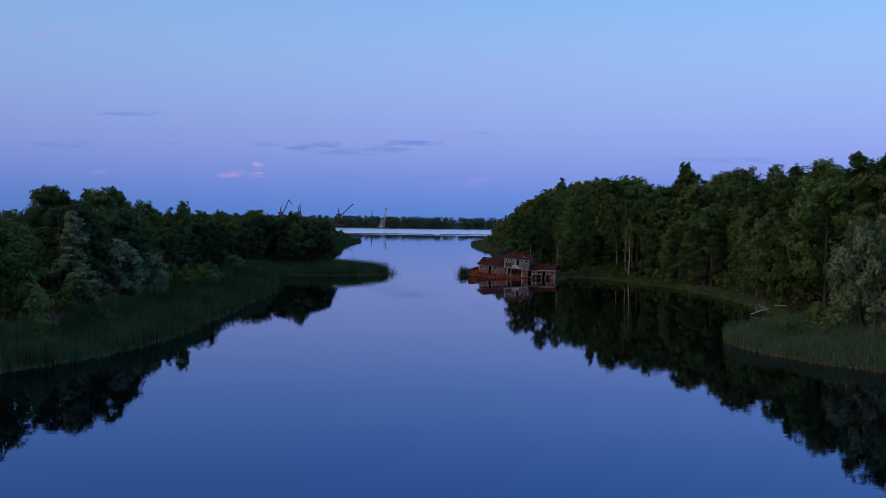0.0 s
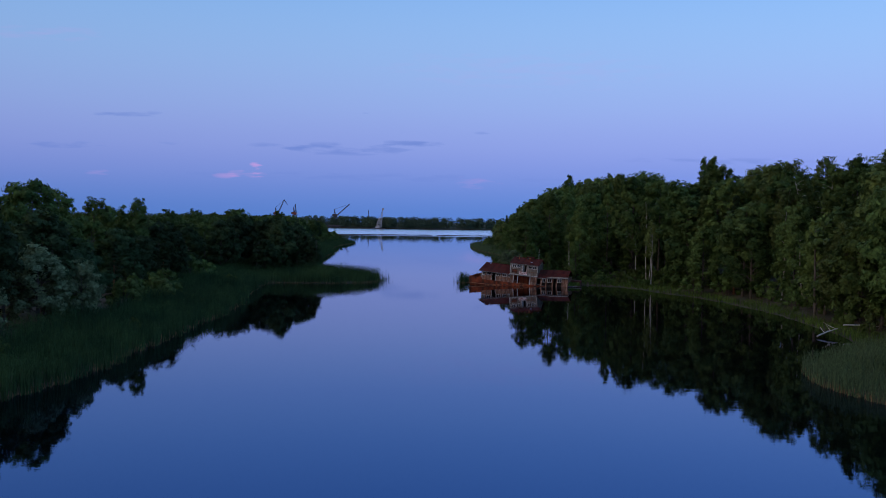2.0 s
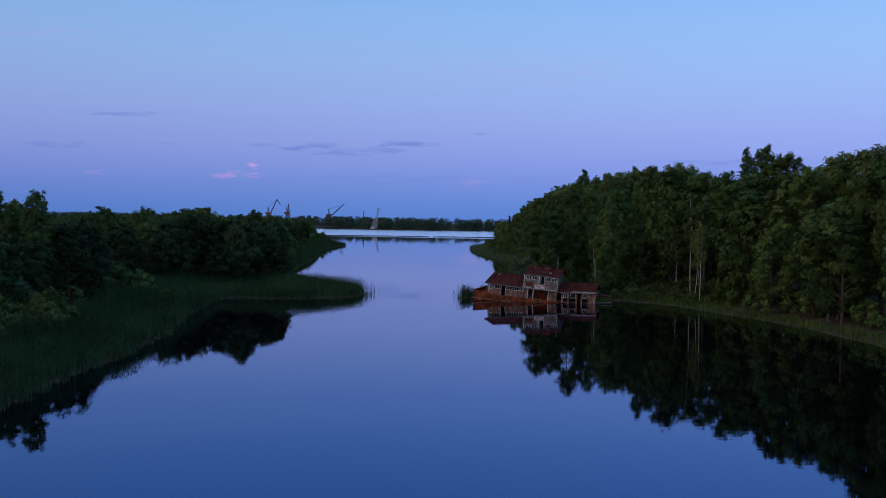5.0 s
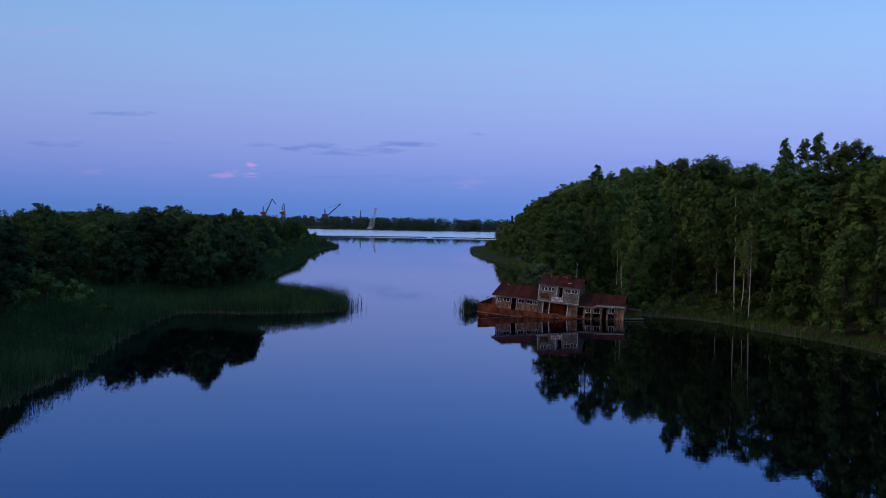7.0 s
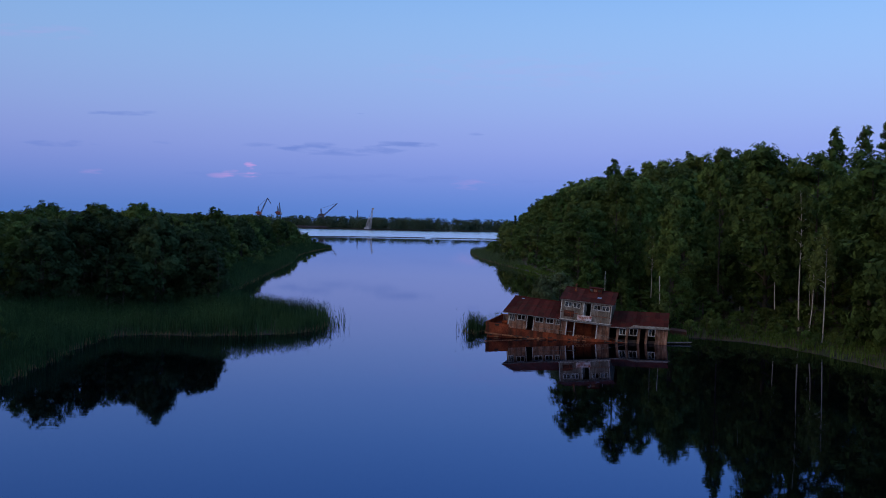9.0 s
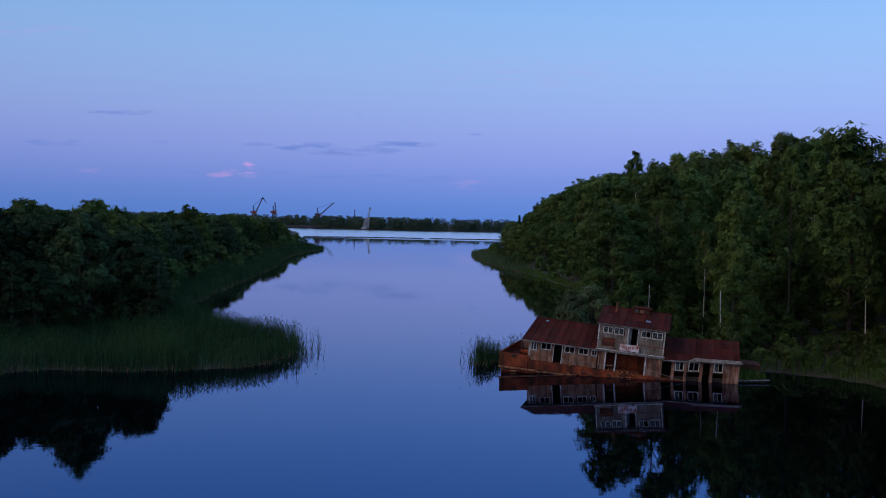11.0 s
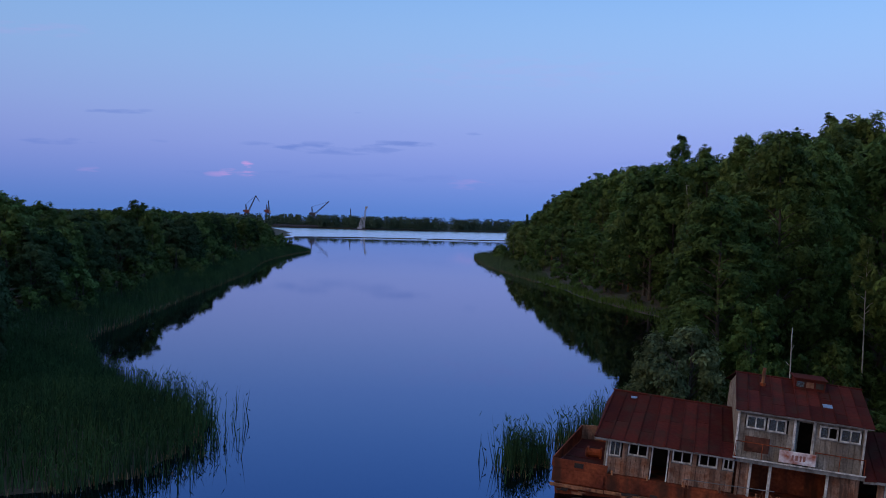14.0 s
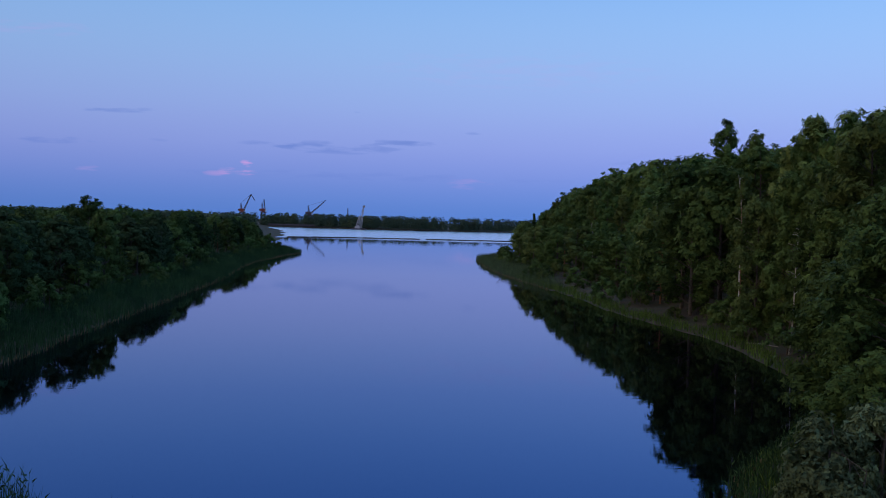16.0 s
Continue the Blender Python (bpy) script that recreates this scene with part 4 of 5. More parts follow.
def roof_sheets(parent, eave, ridge, n, name="roof_sheet"):
    """Standing-seam sheets between an eave line and a ridge line."""
    (a, b), (c, d) = [[Vector(k) for k in line] for line in (eave, ridge)]
    for i in range(n):
        s, t = i / n, (i + 1) / n
        cut = 0.42 + 0.2 * math.sin(i * 2.3 + n)
        low, high = (a.lerp(b, s), a.lerp(b, t)), (c.lerp(d, t), c.lerp(d, s))
        mid = (low[1].lerp(high[0], cut), low[0].lerp(high[1], cut))
        drop = Vector((0, 0, 0.03 * math.sin(i * 1.7)))
        slab(name, (low[0] + drop, low[1], *mid), 0.03, M_ROOF, parent, seam=0.05)
        slab(name, (mid[1], mid[0], high[0], high[1]), 0.042, M_ROOF, parent, seam=0.05)


def build_barge():
    barge = new("house_barge")
    # hull: raked bow, flat side, sunken stern
    plan = [(0, 0), (26.8, 0), (27.6, 1.4), (27.6, 10), (26.8, 11.2), (2.6, 11.2), (1.0, 8.8)]
    bm = bmesh.new()
    low = [bm.verts.new((x + (0.5 if x < 2 else 0), y + (0.25 if y < 4 else -0.25), -1.4)) for x, y in plan]
    high = [bm.verts.new((x, y, 1.66)) for x, y in plan]
    bm.faces.new(low[::-1]), bm.faces.new(high)
    for i in range(len(plan)):
        j = (i + 1) % len(plan)
        bm.faces.new((low[i], low[j], high[j], high[i]))
    bmesh.ops.bevel(bm, geom=bm.edges[:], offset=0.05, segments=1, affect="EDGES")
    part("hull", bm, M_HULL, barge, "rusted steel hull sunk at one end")
    for k, (x0, x1) in enumerate(((-0.04, 3.2), (3.25, 8.0), (8.05, 13.6), (13.7, 20.0), (20.1, 26.8))):
        box("rubbing_strake", x0, x1, -0.14, 0.02, 0.42 + 0.03 * (k % 2), 0.62 + 0.02 * (k % 3), M_HULL_EDGE, barge, "flaking orange rubbing strake", bevel=0.02)
        box("side_plate", x0 + 0.05, x1 - 0.05, -0.045, 0.03, 0.7, 1.5, M_HULL, barge, bevel=0.015)
    for k in range(7):
        bar("bollard", (3.6 + k * 2.1, -0.12, 1.66), (3.6 + k * 2.1, -0.12, 1.95), 0.07, M_HULL_EDGE, barge)
    # dark plates of the foredeck, and runs of flaked rust along the side
    for i in range(3):
        slab("deck_plate", ((0.2 + 0.3 * i, 0.2 + 2.8 * i, 1.67), (3.0, 0.2 + 2.8 * i, 1.67), (3.0, 2.9 + 2.8 * i, 1.67), (0.5 + 0.3 * i, 2.9 + 2.8 * i, 1.67)), 0.03, M_ROOF, barge)
    flake = np.random.default_rng(31)
    for i in range(46):
        a, b = flake.uniform(0.1, 19), flake.uniform(0.15, 0.7)
        c = 0.1 + a * 0.07 + flake.uniform(-0.1, 0.25)
        box("rust_flake", a, a + b, -0.16 - 0.01 * (i % 3), -0.02, c, c + flake.uniform(0.04, 0.14), M_DARK if i % 3 else M_HULL_EDGE, barge)
    # bulwark round the bow
    bm = bmesh.new()
    add_box(bm, 0.0, 3.3, 0.0, 0.08, 1.6, 2.12)
    part("bulwark", bm, M_HULL, barge)
    slab("bulwark", ((0, 0.09, 1.6), (0, 0.09, 2.15), (1.0, 8.8, 2.6), (1.0, 8.8, 1.6)), 0.08, M_HULL, barge)
    slab("bulwark", ((1.0, 8.8, 1.6), (1.0, 8.8, 2.6), (4.2, 9.4, 2.75), (4.2, 9.4, 1.6)), 0.08, M_BOARD, barge, "pale plank bulwark across the bow")
    box("hawse_plate", 1.3, 1.85, -0.05, -0.003, 1.72, 2.0, M_DARK, barge, bevel=0.01)
    bar("windlass", (1.7, 3.6, 1.95), (2.7, 3.8, 1.95), 0.28, M_HULL, barge, "rusty winch drum on the foredeck", 10)
    for x in (1.75, 2.6):
        box("winch_stand", x, x + 0.12, 3.4, 4.0, 1.66, 2.3, M_HULL, barge)
    # ---- left wing ----
    x0, x1, z0, z1 = 3.15, 10.6, 1.68, 3.78
    cuts = [(3.25, 3.95, 2.75, 3.72), (4.38, 5.57, 2.95, 3.75), (5.85, 6.75, 1.68, 3.7), (7.0, 8.16, 2.95, 3.72), (8.55, 9.65, 2.97, 3.72), (9.95, 10.6, 2.97, 3.68)]
    boards(barge, x0, x1, z0, z1, 0.28, cuts, M_BOARD)
    for i, (a, b, c, e) in enumerate(cuts):
        if i != 2:
            window(barge, a, b, c, e, 0.27, (2, 0, 0, 0, 0, 0)[i])
    box("door_frame", 5.78, 5.86, 0.2, 0.34, 1.68, 3.76, M_FRAME, barge)
    box("door_frame", 6.74, 6.82, 0.2, 0.34, 1.68, 3.76, M_FRAME, barge)
    for x in (3.12, 4.15, 6.88, 8.35, 9.8):
        box("wall_post", x, x + 0.09, 0.2, 0.31, 1.68, 3.8, M_FRAME if x < 4 else M_BOARD, barge)
    box("end_wall", 3.0, 3.1, 0.3, 10.6, 1.68, 3.8, M_BOARD_GREY, barge)
    for a, b in ((3.1, 5.2), (6.6, 8.0), (9.0, 10.4)):
        box("back_wall", a, b, 10.5, 10.6, 1.68, 3.8, M_BOARD, barge)
    box("inner_wall", 10.55, 10.65, 0.35, 10.5, 1.68, 3.8, M_DARK, barge)
    box("inner_wall", 3.2, 10.5, 4.0, 4.1, 1.68, 3.8, M_DARK, barge)
    box("eave_board", 2.35, 10.5, -0.5, -0.42, 3.78, 3.9, M_TIMBER, barge, "weathered grey eave board")
    box("soffit", 2.4, 10.5, -0.42, 0.5, 3.8, 3.84, M_TIMBER, barge)
    roof_sheets(barge, ((2.35, -0.5, 3.9), (10.6, -0.5, 3.86)), ((3.0, 5.8, 5.8), (10.6, 5.8, 5.75)), 10)
    roof_sheets(barge, ((10.6, 12, 3.86), (2.35, 12, 3.9)), ((10.6, 5.8, 5.75), (3.0, 5.8, 5.8)), 10)
    slab("hip_sheet", ((2.35, 12, 3.9), (2.35, -0.5, 3.9), (3.0, 5.7, 5.81), (3.0, 5.9, 5.81)), 0.04, M_ROOF, barge)
    bar("ridge_cap", (2.9, 5.8, 5.87), (10.5, 5.8, 5.8), 0.07, M_ROOF, barge)
    bar("hip_cap", (2.35, -0.48, 3.94), (3.0, 5.8, 5.85), 0.05, M_ROOF, barge)
    slab("roof_patch", ((4.1, 5.0, 5.59), (4.5, 5.0, 5.59), (4.5, 5.25, 5.67), (4.1, 5.25, 5.67)), 0.05, M_ROOF_PATCH, barge, "bare grey metal patch")
    # ---- middle block: open landing below, cabin above ----
    for x, w in ((10.75, 0.16), (11.45, 0.14), (12.55, 0.16), (15.75, 0.14)):
        box("post", x, x + w, 0.05, 0.2, 1.4, 3.72, M_FRAME if x > 11.4 else M_BOARD, barge, "white painted post")
    boards(barge, 15.9, 17.6, 1.3, 3.7, 0.16, [], M_BOARD)
    boards(barge, 10.95, 11.45, 1.68, 3.7, 0.2, [], M_BOARD)
    box("back_wall", 10.7, 17.6, 2.4, 2.5, 1.3, 3.75, M_HULL, barge)
    box("inner_wall", 17.55, 17.65, 0.3, 10.5, 1.3, 3.7, M_DARK, barge)
    box("floor_beam", 10.45, 17.75, -0.35, -0.18, 3.72, 3.9, M_TIMBER, barge, "grey weathered edge beam")
    box("floor_beam", 10.4, 17.8, -0.42, -0.36, 3.94, 4.02, M_FRAME, barge)
    box("floor_plate", 10.5, 17.7, -0.17, 10.6, 3.76, 3.9, M_DARK, barge)
    ux0, ux1 = 10.55, 17.55
    cuts = [(10.95, 12.05, 5.72, 6.48), (12.15, 13.22, 5.68, 6.48), (13.75, 14.7, 3.95, 6.5), (15.05, 16.1, 5.72, 6.48), (16.2, 17.35, 5.7, 6.48)]
    boards(barge, ux0, ux1, 3.95, 6.72, 0.02, cuts, M_BOARD_GREY, 0.32)
    for i, (a, b, c, e) in enumerate(cuts):
        if i != 2:
            window(barge, a, b, c, e, 0.0, (2, 2, 0, 1, 2)[i])
    for x in (13.62, 14.7):
        box("door_frame", x, x + 0.13, -0.08, 0.1, 3.95, 6.6, M_FRAME, barge)
    slab("door", ((13.78, 0.1, 3.96), (14.0, 0.95, 3.96), (14.0, 0.95, 6.4), (13.78, 0.1, 6.4)), 0.05, M_FRAME, barge, "white door standing open inwards")
    for x in (10.46, 17.5):
        box("corner_board", x, x + 0.12, -0.07, 0.07, 3.95, 6.74, M_FRAME, barge)
    for x in (10.5, 17.5):
        box("side_wall", x + 0.02, x + 0.12, 0.1, 10.6, 3.95, 6.72, M_BOARD_GREY, barge)
        bm = bmesh.new()
        f = [bm.verts.new(k) for k in ((x + 0.02, 0.05, 6.73), (x + 0.02, 10.6, 6.73), (x + 0.02, 5.5, 8.1), (x + 0.12, 0.05, 6.73), (x + 0.12, 10.6, 6.73), (x + 0.12, 5.5, 8.1))]
        for q in ((0, 2, 1), (3, 4, 5), (0, 3, 5, 2), (2, 5, 4, 1), (1, 4, 3, 0)):
            bm.faces.new([f[i] for i in q])
        part("gable", bm, M_BOARD_GREY, barge)
    box("back_wall", 10.7, 17.4, 10.5, 10.6, 3.95, 6.72, M_BOARD_GREY, barge)
    box("inner_wall", 10.7, 17.4, 3.9, 4.0, 3.95, 6.7, M_DARK, barge)
    box("panel", 11.0, 12.4, -0.06, -0.02, 4.35, 5.25, M_RUST_DARK, barge, "rust-brown sheet panel under the window")
    bar("balcony_rail", (10.5, -0.38, 4.95), (13.6, -0.38, 4.93), 0.03, M_HULL, barge)
    bar("balcony_rail", (14.9, -0.38, 4.93), (17.7, -0.38, 4.9), 0.03, M_HULL, barge)
    for x in (10.5, 12.0, 13.5, 14.95, 16.3, 17.68):
        bar("rail_post", (x, -0.38, 4.0), (x, -0.38, 4.95), 0.025, M_HULL, barge)
    sign = box("sign_board", 12.95, 15.0, -0.5, -0.44, 4.1, 4.82, M_SIGN, barge, "rust-eaten white enamel sign board", bevel=0.02)
    for i, (a, b) in enumerate(((13.65, 13.75), (13.85, 14.0), (14.1, 14.2), (14.28, 14.42))):
        box("lettering_bar", a, b, -0.512, -0.503, 4.3 + 0.02 * (i % 2), 4.62, M_INK, sign)
    box("eave_board", 10.3, 17.9, -0.52, -0.44, 6.69, 6.8, M_TIMBER, barge, "weathered grey eave board")
    box("soffit", 10.3, 17.9, -0.43, 0.5, 6.72, 6.76, M_TIMBER, barge)
    roof_sheets(barge, ((10.25, -0.55, 6.8), (17.95, -0.55, 6.78)), ((10.45, 5.5, 8.15), (18.05, 5.5, 8.1)), 11)
    roof_sheets(barge, ((17.95, 11.6, 6.78), (10.25, 11.6, 6.8)), ((18.05, 5.5, 8.1), (10.45, 5.5, 8.15)), 11)
    bar("ridge_cap", (10.4, 5.5, 8.2), (18.1, 5.5, 8.15), 0.07, M_ROOF, barge)
    bar("chimney_pipe", (12.0, 3.8, 7.65), (12.0, 3.8, 8.9), 0.11, M_HULL_EDGE, barge, "rusty stove pipe", 10)
    bar("pipe_collar", (12.0, 3.8, 7.68), (12.0, 3.8, 7.95), 0.2, M_HULL, barge)
    hatch = box("roof_hatch", 13.9, 15.7, 4.0, 5.9, 7.7, 8.5, M_ROOF, barge, "low skylight hatch with small panes")
    for i in range(3):
        box("hatch_pane", 14.0 + 0.57 * i, 14.45 + 0.57 * i, 3.97, 3.996, 8.0, 8.35, (M_PANE, M_BOARD, M_DARK)[i], hatch)
    box("hatch_lid", 13.8, 15.8, 3.85, 6.0, 8.506, 8.57, M_ROOF, hatch)
    slab("roof_patch", ((15.35, 1.6, 7.27), (15.9, 1.6, 7.27), (15.9, 2.1, 7.39), (15.35, 2.1, 7.39)), 0.05, M_ROOF_PATCH, barge, "bare grey metal patch")
    # ---- right wing, broken away and nearly level ----
    up = lambda x: (x - 17.7) * 0.085
    for x in (18.6, 19.95, 21.55, 22.6, 24.0, 25.3):
        box("pillar", x, x + 0.34, 0.0, 0.3, -0.6, 3.62, M_BOARD, barge, "brown plastered pillar", shift=up, bevel=0.02)
    boards(barge, 24.35, 25.3, 1.4, 3.6, 0.12, [], M_BOARD, shift=up)
    for a, b, g in ((18.98, 19.9, 1), (20.35, 21.5, 0), (22.98, 23.95, 1)):
        window(barge, a, b, 2.55, 3.55, 0.14, g, shift=up)
    for a, b in ((18.95, 19.95), (20.3, 21.55), (22.95, 24.0)):
        box("knee_wall", a, b, 0.5, 0.6, 0.2, 1.9, M_DARK, barge, shift=up)
    box("back_wall", 17.7, 25.6, 5.6, 5.7, 0.3, 3.7, M_DARK, barge, shift=up)
    box("end_wall", 25.55, 25.65, 0.2, 10, 0.3, 3.7, M_BOARD, barge, shift=up)
    box("ceiling_board", 17.7, 25.6, -0.3, 10, 3.66, 3.7, M_DARK, barge, shift=up)
    box("eave_board", 17.7, 25.9, -0.45, -0.38, 3.58, 3.74, M_TIMBER, barge, "warped grey eave board", shift=up)
    slab("loose_plank", ((20.2, -0.62, 3.9), (25.7, -0.66, 4.3), (25.7, -0.1, 4.56), (20.9, 0.1, 4.24)), 0.05, M_BOARD_GREY, barge, "loose grey sheet along the broken eave")
    e0, e1, r0, r1 = 3.72 + up(17.7), 3.74 + up(25.6), 5.5 + up(17.7), 5.45 + up(25.6)
    roof_sheets(barge, ((17.75, -0.45, e0), (25.6, -0.45, e1)), ((17.75, 5.4, r0), (25.6, 5.4, r1)), 12)
    roof_sheets(barge, ((25.6, 11, e1), (17.75, 11, e0)), ((25.6, 5.4, r1), (17.75, 5.4, r0)), 12)
    box("stern_bulwark", 25.9, 28.3, 6.0, 9.4, 1.4, 3.7, M_RUST_DARK, barge, "dark rusted plate at the sunken stern", bevel=0.06)
    bar("fallen_pole", (17.4, -0.5, 2.2), (19.9, -0.75, 1.8), 0.022, M_TIMBER, barge, "grey pole fallen across the side")
    bar("fallen_pole", (15.6, -0.3, 2.45), (17.4, -0.4, 2.2), 0.02, M_TIMBER, barge)
    # side rail and lattice
    bar("side_rail", (7.75, -0.5, 2.2), (12.95, -0.5, 2.32), 0.028, M_TIMBER, barge, "grey side rail")
    for x in (8.0, 10.1, 12.3):
        bar("rail_stay", (x, -0.5, 2.24), (x + 0.12, -0.1, 1.6), 0.022, M_HULL_EDGE, barge)
        bar("rail_stay", (x, -0.5, 2.24), (x - 0.12, -0.1, 1.6), 0.022, M_HULL_EDGE, barge)
    for i in range(5):
        a = 12.8 + i * 0.5
        bar("lattice_bar", (a, -0.05, 1.5), (a + 0.42, -0.05, 1.95), 0.03, M_HULL_EDGE, barge)
        bar("lattice_bar", (a + 0.42, -0.05, 1.5), (a, -0.05, 1.95), 0.03, M_HULL_EDGE, barge)
    barge.matrix_basis = pose(7.6, 299.9, 0.1, 0, 0, -13.2) @ pose(0, 0, 0, 0, 5, 0)
    tagged(barge, "rusty half-sunken house barge with red metal roofs", "barge")


build_barge()


# ---- islet, logs ----
def build_islet():
    rng = np.random.default_rng(8)
    root = new("grassy_raft")
    bm = bmesh.new()
    add_box(bm, 0, 4.2, 0, 5, -0.6, 0.28, bevel=0.1)
    part("body", bm, M_GROUND, root)
    bar("edge_log", (-0.1, -0.08, 0.2), (4.3, -0.1, 0.26), 0.08, M_TIMBER, root, "bleached log along its edge")
    c = np.stack([rng.uniform(0.1, 4.1, 1500), rng.uniform(0.1, 4.9, 1500)], 1)
    quads_object("grass", blades(rng, c, np.full(1500, 0.25), 0.4, 1.1, 0.06), M_GRASS, root)
    root.matrix_basis = pose(32.2, 295.0, 0, 0, 0, 8)
    tagged(root, "small grass-grown raft moored beside the barge", "raft")


def dead_log(name, p, q, r, branches, mat, label):
    rng = np.random.default_rng(int(abs(p[0] * 10)))
    root = new(name)
    p, q = np.array(p, float), np.array(q, float)
    o = (p + q) / 2
    quads_object("trunk", tube([(*(p - o), r), (*((q - p) * 0.5 + p - o + (0, 0, 0.1)), r * 0.8), (*(q - o), r * 0.4)], 7), mat, root)
    for i in range(branches):
        a = p - o + (q - p) * rng.uniform(0.35, 0.95)
        w = rng.normal(size=3)
        w[2] = abs(w[2]) * 0.6
        quads_object("branch", tube([(*a, r * 0.4), (*(a + w * 0.7), r * 0.25), (*(a + w * 1.3 + (0, 0, 0.2)), 0.01)], 5), mat, root)
    root.location = tuple(o)
    return tagged(root, label, "log", group="driftwood along the banks")


M_BLEACHED = material("bleached_driftwood", (0.55, 0.52, 0.48), 0.85, vary=0.35, scale=2.5, fine=14, bump=0.4)
build_islet()
dead_log("fallen_log", (56.6, 185.6, 0.25), (61.0, 189.0, 1.1), 0.13, 4, M_BLEACHED, "bleached white fallen trunk with bare branches")
dead_log("fallen_log", (62.5, 190.6, 1.5), (68.5, 191.4, 1.2), 0.12, 3, M_BLEACHED, "pale fallen branch lying on the bank")
dead_log("fallen_log", (44.5, 413.5, 0.5), (46.5, 406.2, 0.9), 0.1, 2, M_TIMBER, "pale driftwood log on the bank")
dead_log("fallen_log", (45.5, 452.4, 0.6), (47.5, 448.8, 1.0), 0.1, 2, M_TIMBER, "pale driftwood log on the bank")
dead_log("sunken_branch", (21.0, 571.6, -0.3), (19.5, 569.2, 1.3), 0.09, 5, M_BARK, "dark sunken branch sticking out of the water")
dead_log("sunken_branch", (24.6, 535.1, -0.3), (23.0, 532.7, 1.6), 0.09, 5, M_BARK, "dark sunken branch sticking out of the water")


# ---- boom, pier, cranes on the far shore ----
M_CRANE = material("faded_red_crane_steel", (0.32, 0.09, 0.07), 0.7, 0.2, vary=0.4, scale=0.3, fine=2)
M_CRANE_DARK = material("dark_crane_steel", (0.1, 0.08, 0.09), 0.7, 0.2, vary=0.3, scale=0.3, fine=2)
M_CRANE_PALE = material("pale_grey_crane_steel", (0.5, 0.46, 0.46), 0.7, 0.2, vary=0.3, scale=0.3, fine=2)


def build_boom():
    rng = np.random.default_rng(14)
    root = new("floating_boom")
    line = smooth([(-112, 1065), (-60, 1100), (0, 1109), (60, 1119), (110, 1155)], 4.2)
    for i, (a, b) in enumerate(zip(line, line[1:])):
        if rng.random() < 0.07:
            continue
        bar("float", (*a, 0.12), (*(a + (b - a) * 0.93), 0.12), rng.uniform(0.6, 0.85), M_BARK, root)
    tagged(root, "dark line of floats strung across the channel", "boom")


def build_pier():
    root = new("pier")
    box("deck", -242, -172, 1788, 1797, 2.9, 4.6, M_CRANE_DARK, root)
    for i in range(24):
        box("pile", -241 + i * 3.0, -240.1 + i * 3.0, 1788.2, 1789.2, -1.5, 2.9, M_CRANE_DARK, root)
    tagged(root, "long grey quay on piles at the far shore", "pier")


def lattice(name, p, q, w0, w1, mat, parent):
    """A four-chord lattice beam from p to q as one part."""
    p, q = np.array(p, float), np.array(q, float)
    d = (q - p) / np.linalg.norm(q - p)
    u = np.cross(d, (0, 1, 0))
    u /= np.linalg.norm(u)
    v = np.cross(d, u)
    n = max(3, int(np.linalg.norm(q - p) / 3.2))
    rows = []
    node = lambda i, a, b: p + (q - p) * i / n + (u * a + v * b) * (w0 + (w1 - w0) * i / n) / 2
    for i in range(n):
        for (a, b), (c, e) in zip(((1, 1), (1, -1), (-1, -1), (-1, 1)), ((1, -1), (-1, -1), (-1, 1), (1, 1))):
            for s, t in ((node(i, a, b), node(i + 1, a, b)), (node(i, a, b), node(i + 1, c, e)), (node(i, a, b), node(i, c, e))):
                rows.append(tube([(*s, 0.22), (*t, 0.22)], 4))
    return quads_object(name, np.concatenate(rows), mat, parent)


def portal_crane(x, y, z, tip, beak, mat, cab, label, tower=12.0):
    """A slewing portal crane: legs, portal, cab, tower and jib; tip and beak are offsets from its foot."""
    root = new("portal_crane")
    for sx in (-4, 4):
        for sy in (-4, 4):
            lattice("leg", (sx, sy, 0), (sx * 0.6, sy * 0.6, tower), 1.0, 0.8, mat, root)
    box("portal", -4.2, 4.2, -4.2, 4.2, tower, tower + 1.4, mat, root)
    box("machine_house", -4.6, 2.6, -2.6, 2.6, tower + 1.8, tower + 6.4, cab, root, "rusty red machine house", bevel=0.2)
    box("turntable", -2, 2, -2, 2, tower + 1.4, tower + 1.8, mat, root)
    box("driver_cab", 2.7, 4.6, -1.4, 1.4, tower + 2.2, tower + 4.8, M_CRANE_PALE, root)
    lattice("tower", (-1.5, 0, tower + 6.4), (-2.6, 0, tower + 15), 2.2, 1.0, mat, root)
    lattice("jib", (2.0, 0, tower + 4), tip, 1.9, 0.9, mat, root)
    if beak:
        lattice("jib_beak", tip, beak, 0.9, 0.5, mat, root)
    for k in (-0.5, 0.5):
        bar("stay", (-2.6, k, tower + 15), (tip[0], k, tip[2]), 0.12, mat, root, sides=4)
    box("counterweight", -6.6, -4.7, -1.6, 1.6, tower + 3, tower + 6, mat, root)
    root.location = (x, y, z)
    return tagged(root, label, "crane", group="cranes of the far port")


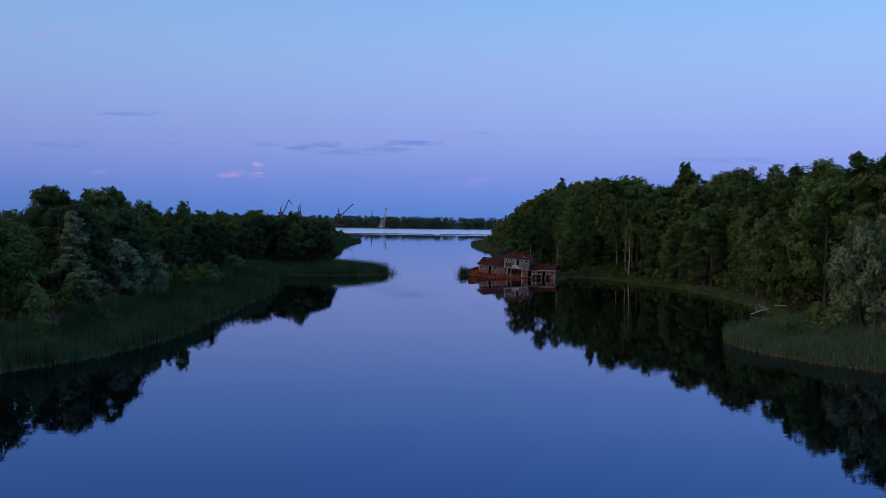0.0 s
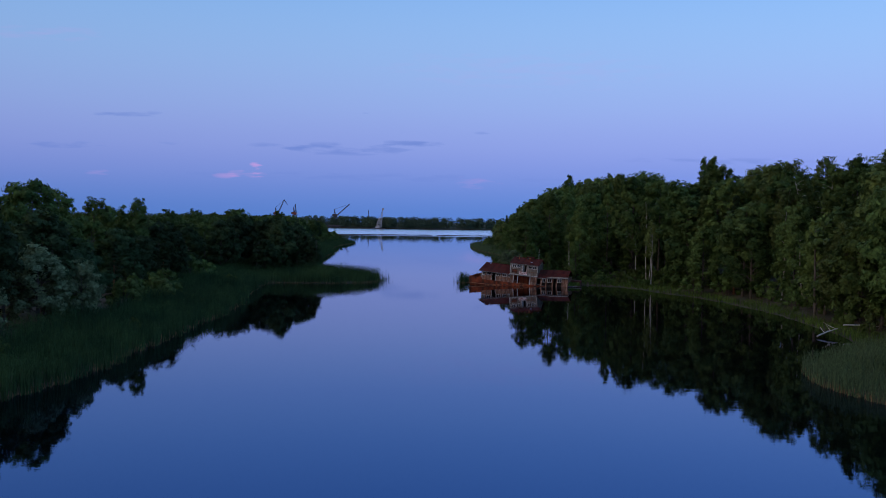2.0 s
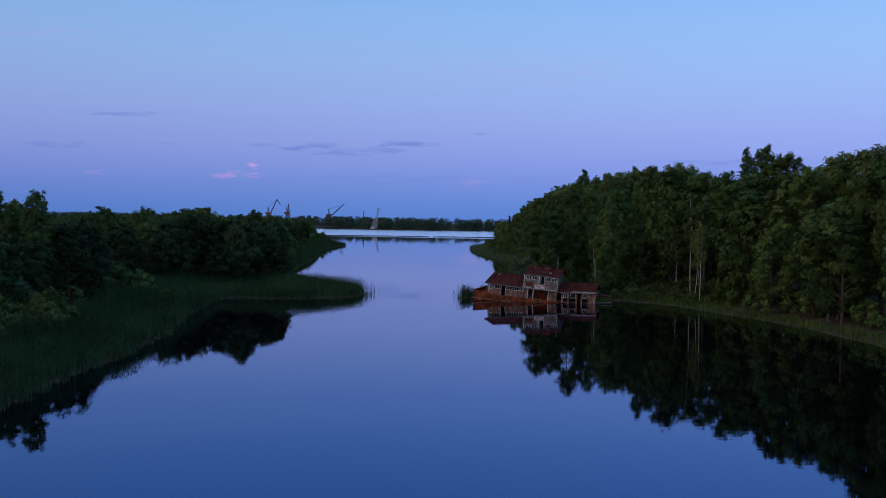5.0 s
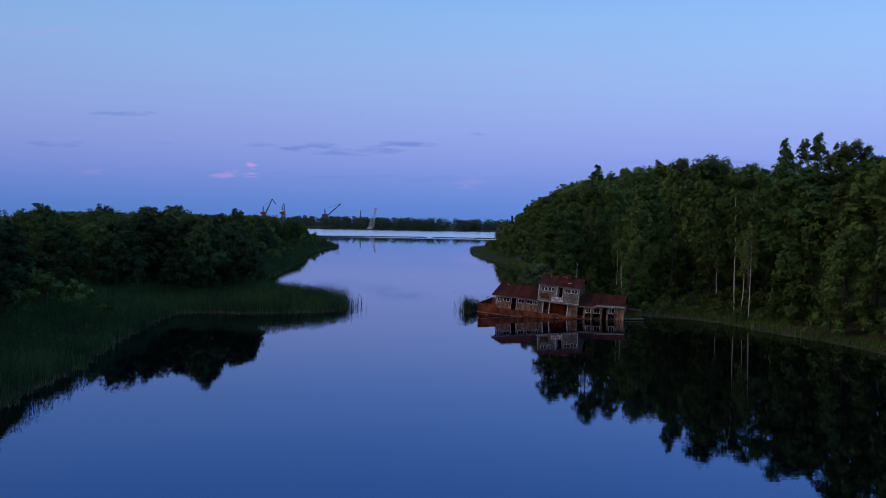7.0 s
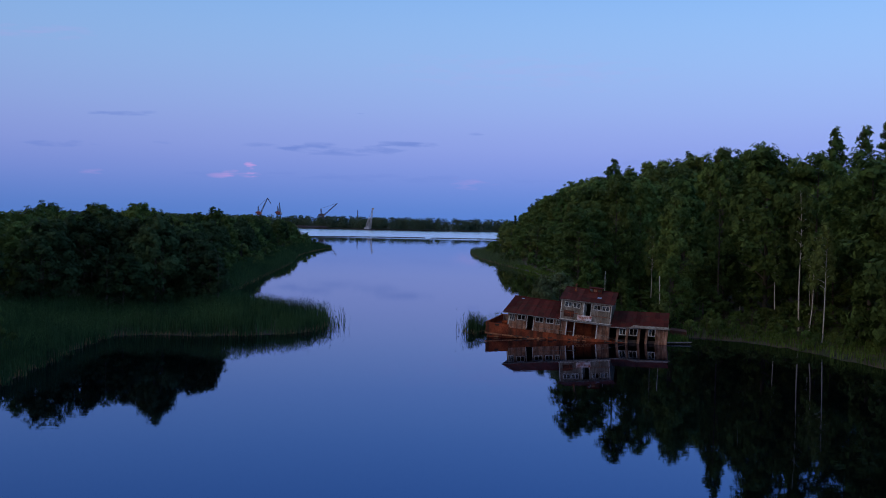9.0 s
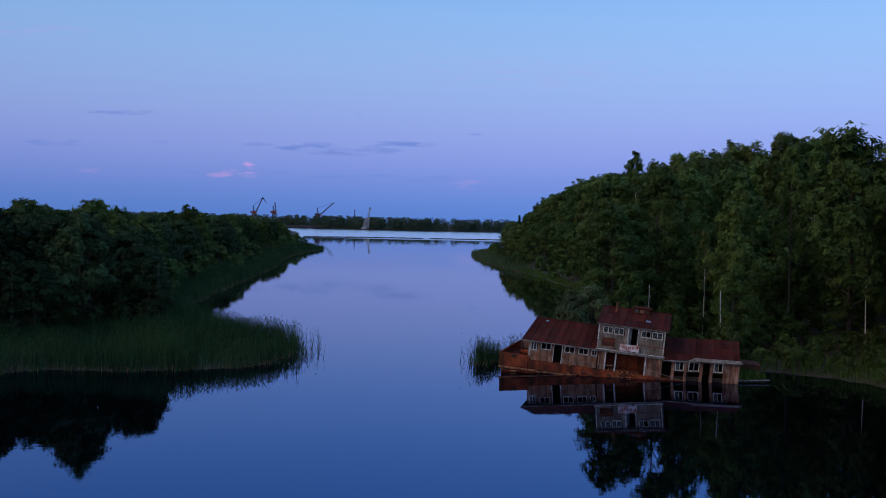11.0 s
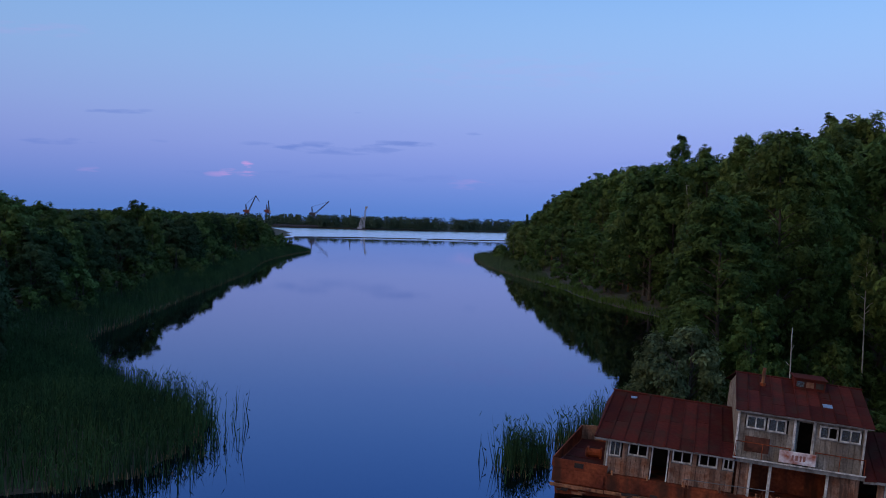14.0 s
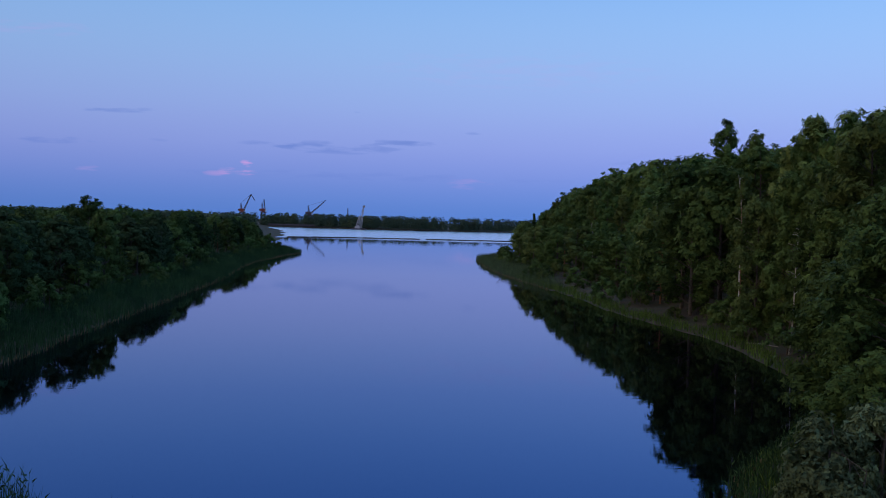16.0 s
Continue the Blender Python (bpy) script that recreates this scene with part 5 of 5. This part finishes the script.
def build_cranes():
    portal_crane(-296, 1868, 1.8, (13, 0, 47), (19, 0, 38), M_CRANE_DARK, M_CRANE, "tall portal crane with a raised folding jib", 18.0)
    portal_crane(-266, 1886, 1.8, (1, -4, 40), None, M_CRANE_DARK, M_CRANE, "rusty red portal crane seen end-on", 19.0)
    portal_crane(-184, 1812, 1.8, (24, 0, 40), None, M_CRANE_DARK, M_CRANE_DARK, "dark portal crane with a slanting jib on the quay", 16.0)
    barge = new("floating_crane")
    box("pontoon", -12, 10, -5, 5, -0.8, 1.6, M_CRANE_DARK, barge, bevel=0.3)
    box("deck_house", -6, 1, -2.4, 2.4, 1.6, 4.4, M_CRANE_PALE, barge, "pale grey deck house", bevel=0.2)
    box("wheel_house", -3.5, 0, -1.8, 1.8, 4.4, 6.6, M_CRANE_PALE, barge, bevel=0.15)
    lattice("mast", (-2, 0, 6), (1, 0, 20), 4.0, 1.6, M_CRANE_PALE, barge)
    lattice("jib", (2.5, 0, 3), (6.0, 0, 33), 3.0, 1.4, M_CRANE_PALE, barge)
    box("jib_head", 4.6, 8.2, -1, 1, 31.5, 34.5, M_CRANE_PALE, barge)
    for k in (-0.6, 0.6):
        bar("stay", (1, k, 20), (6.0, k, 33), 0.12, M_CRANE_DARK, barge, sides=4)
    barge.location = (-103, 1724, 0)
    tagged(barge, "pale floating crane moored off the far shore", "crane")
    mast = new("radio_mast")
    lattice("mast", (0, 0, 0), (0, 0, 30), 1.6, 0.8, M_CRANE_DARK, mast)
    mast.location = (-128, 1830, 1.5)
    tagged(mast, "thin lattice mast above the far wood", "mast")


build_boom()
build_pier()
build_cranes()


# bare broken birch stems standing behind the barge
for px, py, lean_x, top_z, girth in ((34.7, 309.4, 0.3, 8.6, 0.085), (26.7, 314.0, 0.7, 8.9, 0.06)):
    stem = new("birch_snag")
    bm = bmesh.new()
    rings = []
    for s in (0, 0.2, 0.45, 0.7, 0.9, 1.0):
        r = girth * (1.15 - 0.55 * s)
        c = (lean_x * s + 0.2 * math.sin(4.4 * s), 0.16 * math.sin(5 * s), -0.3 + (top_z + 0.3) * s)
        rings.append([bm.verts.new((c[0] + r * math.cos(k * 1.0472), c[1] + r * math.sin(k * 1.0472), c[2] + (0.12 * (k % 3) if s == 1.0 else 0))) for k in range(6)])
    for a, b in zip(rings, rings[1:]):
        for k in range(6):
            bm.faces.new((a[k], a[(k + 1) % 6], b[(k + 1) % 6], b[k]))
    bm.faces.new(rings[-1])
    part("trunk", bm, M_BARK_BIRCH, stem, smooth=True)
    for k in range(3):
        z = top_z * (0.55 + 0.14 * k)
        bar("dead_branch", (lean_x * z / top_z, 0, z), (lean_x * z / top_z + (0.25, -0.3, 0.2)[k], 0.1, z + 0.35), 0.014, M_BARK_BIRCH, stem)
    stem.matrix_basis = pose(px, py, 0.1)
    tagged(stem, "bare white broken birch stem rising behind the barge", "dead tree")
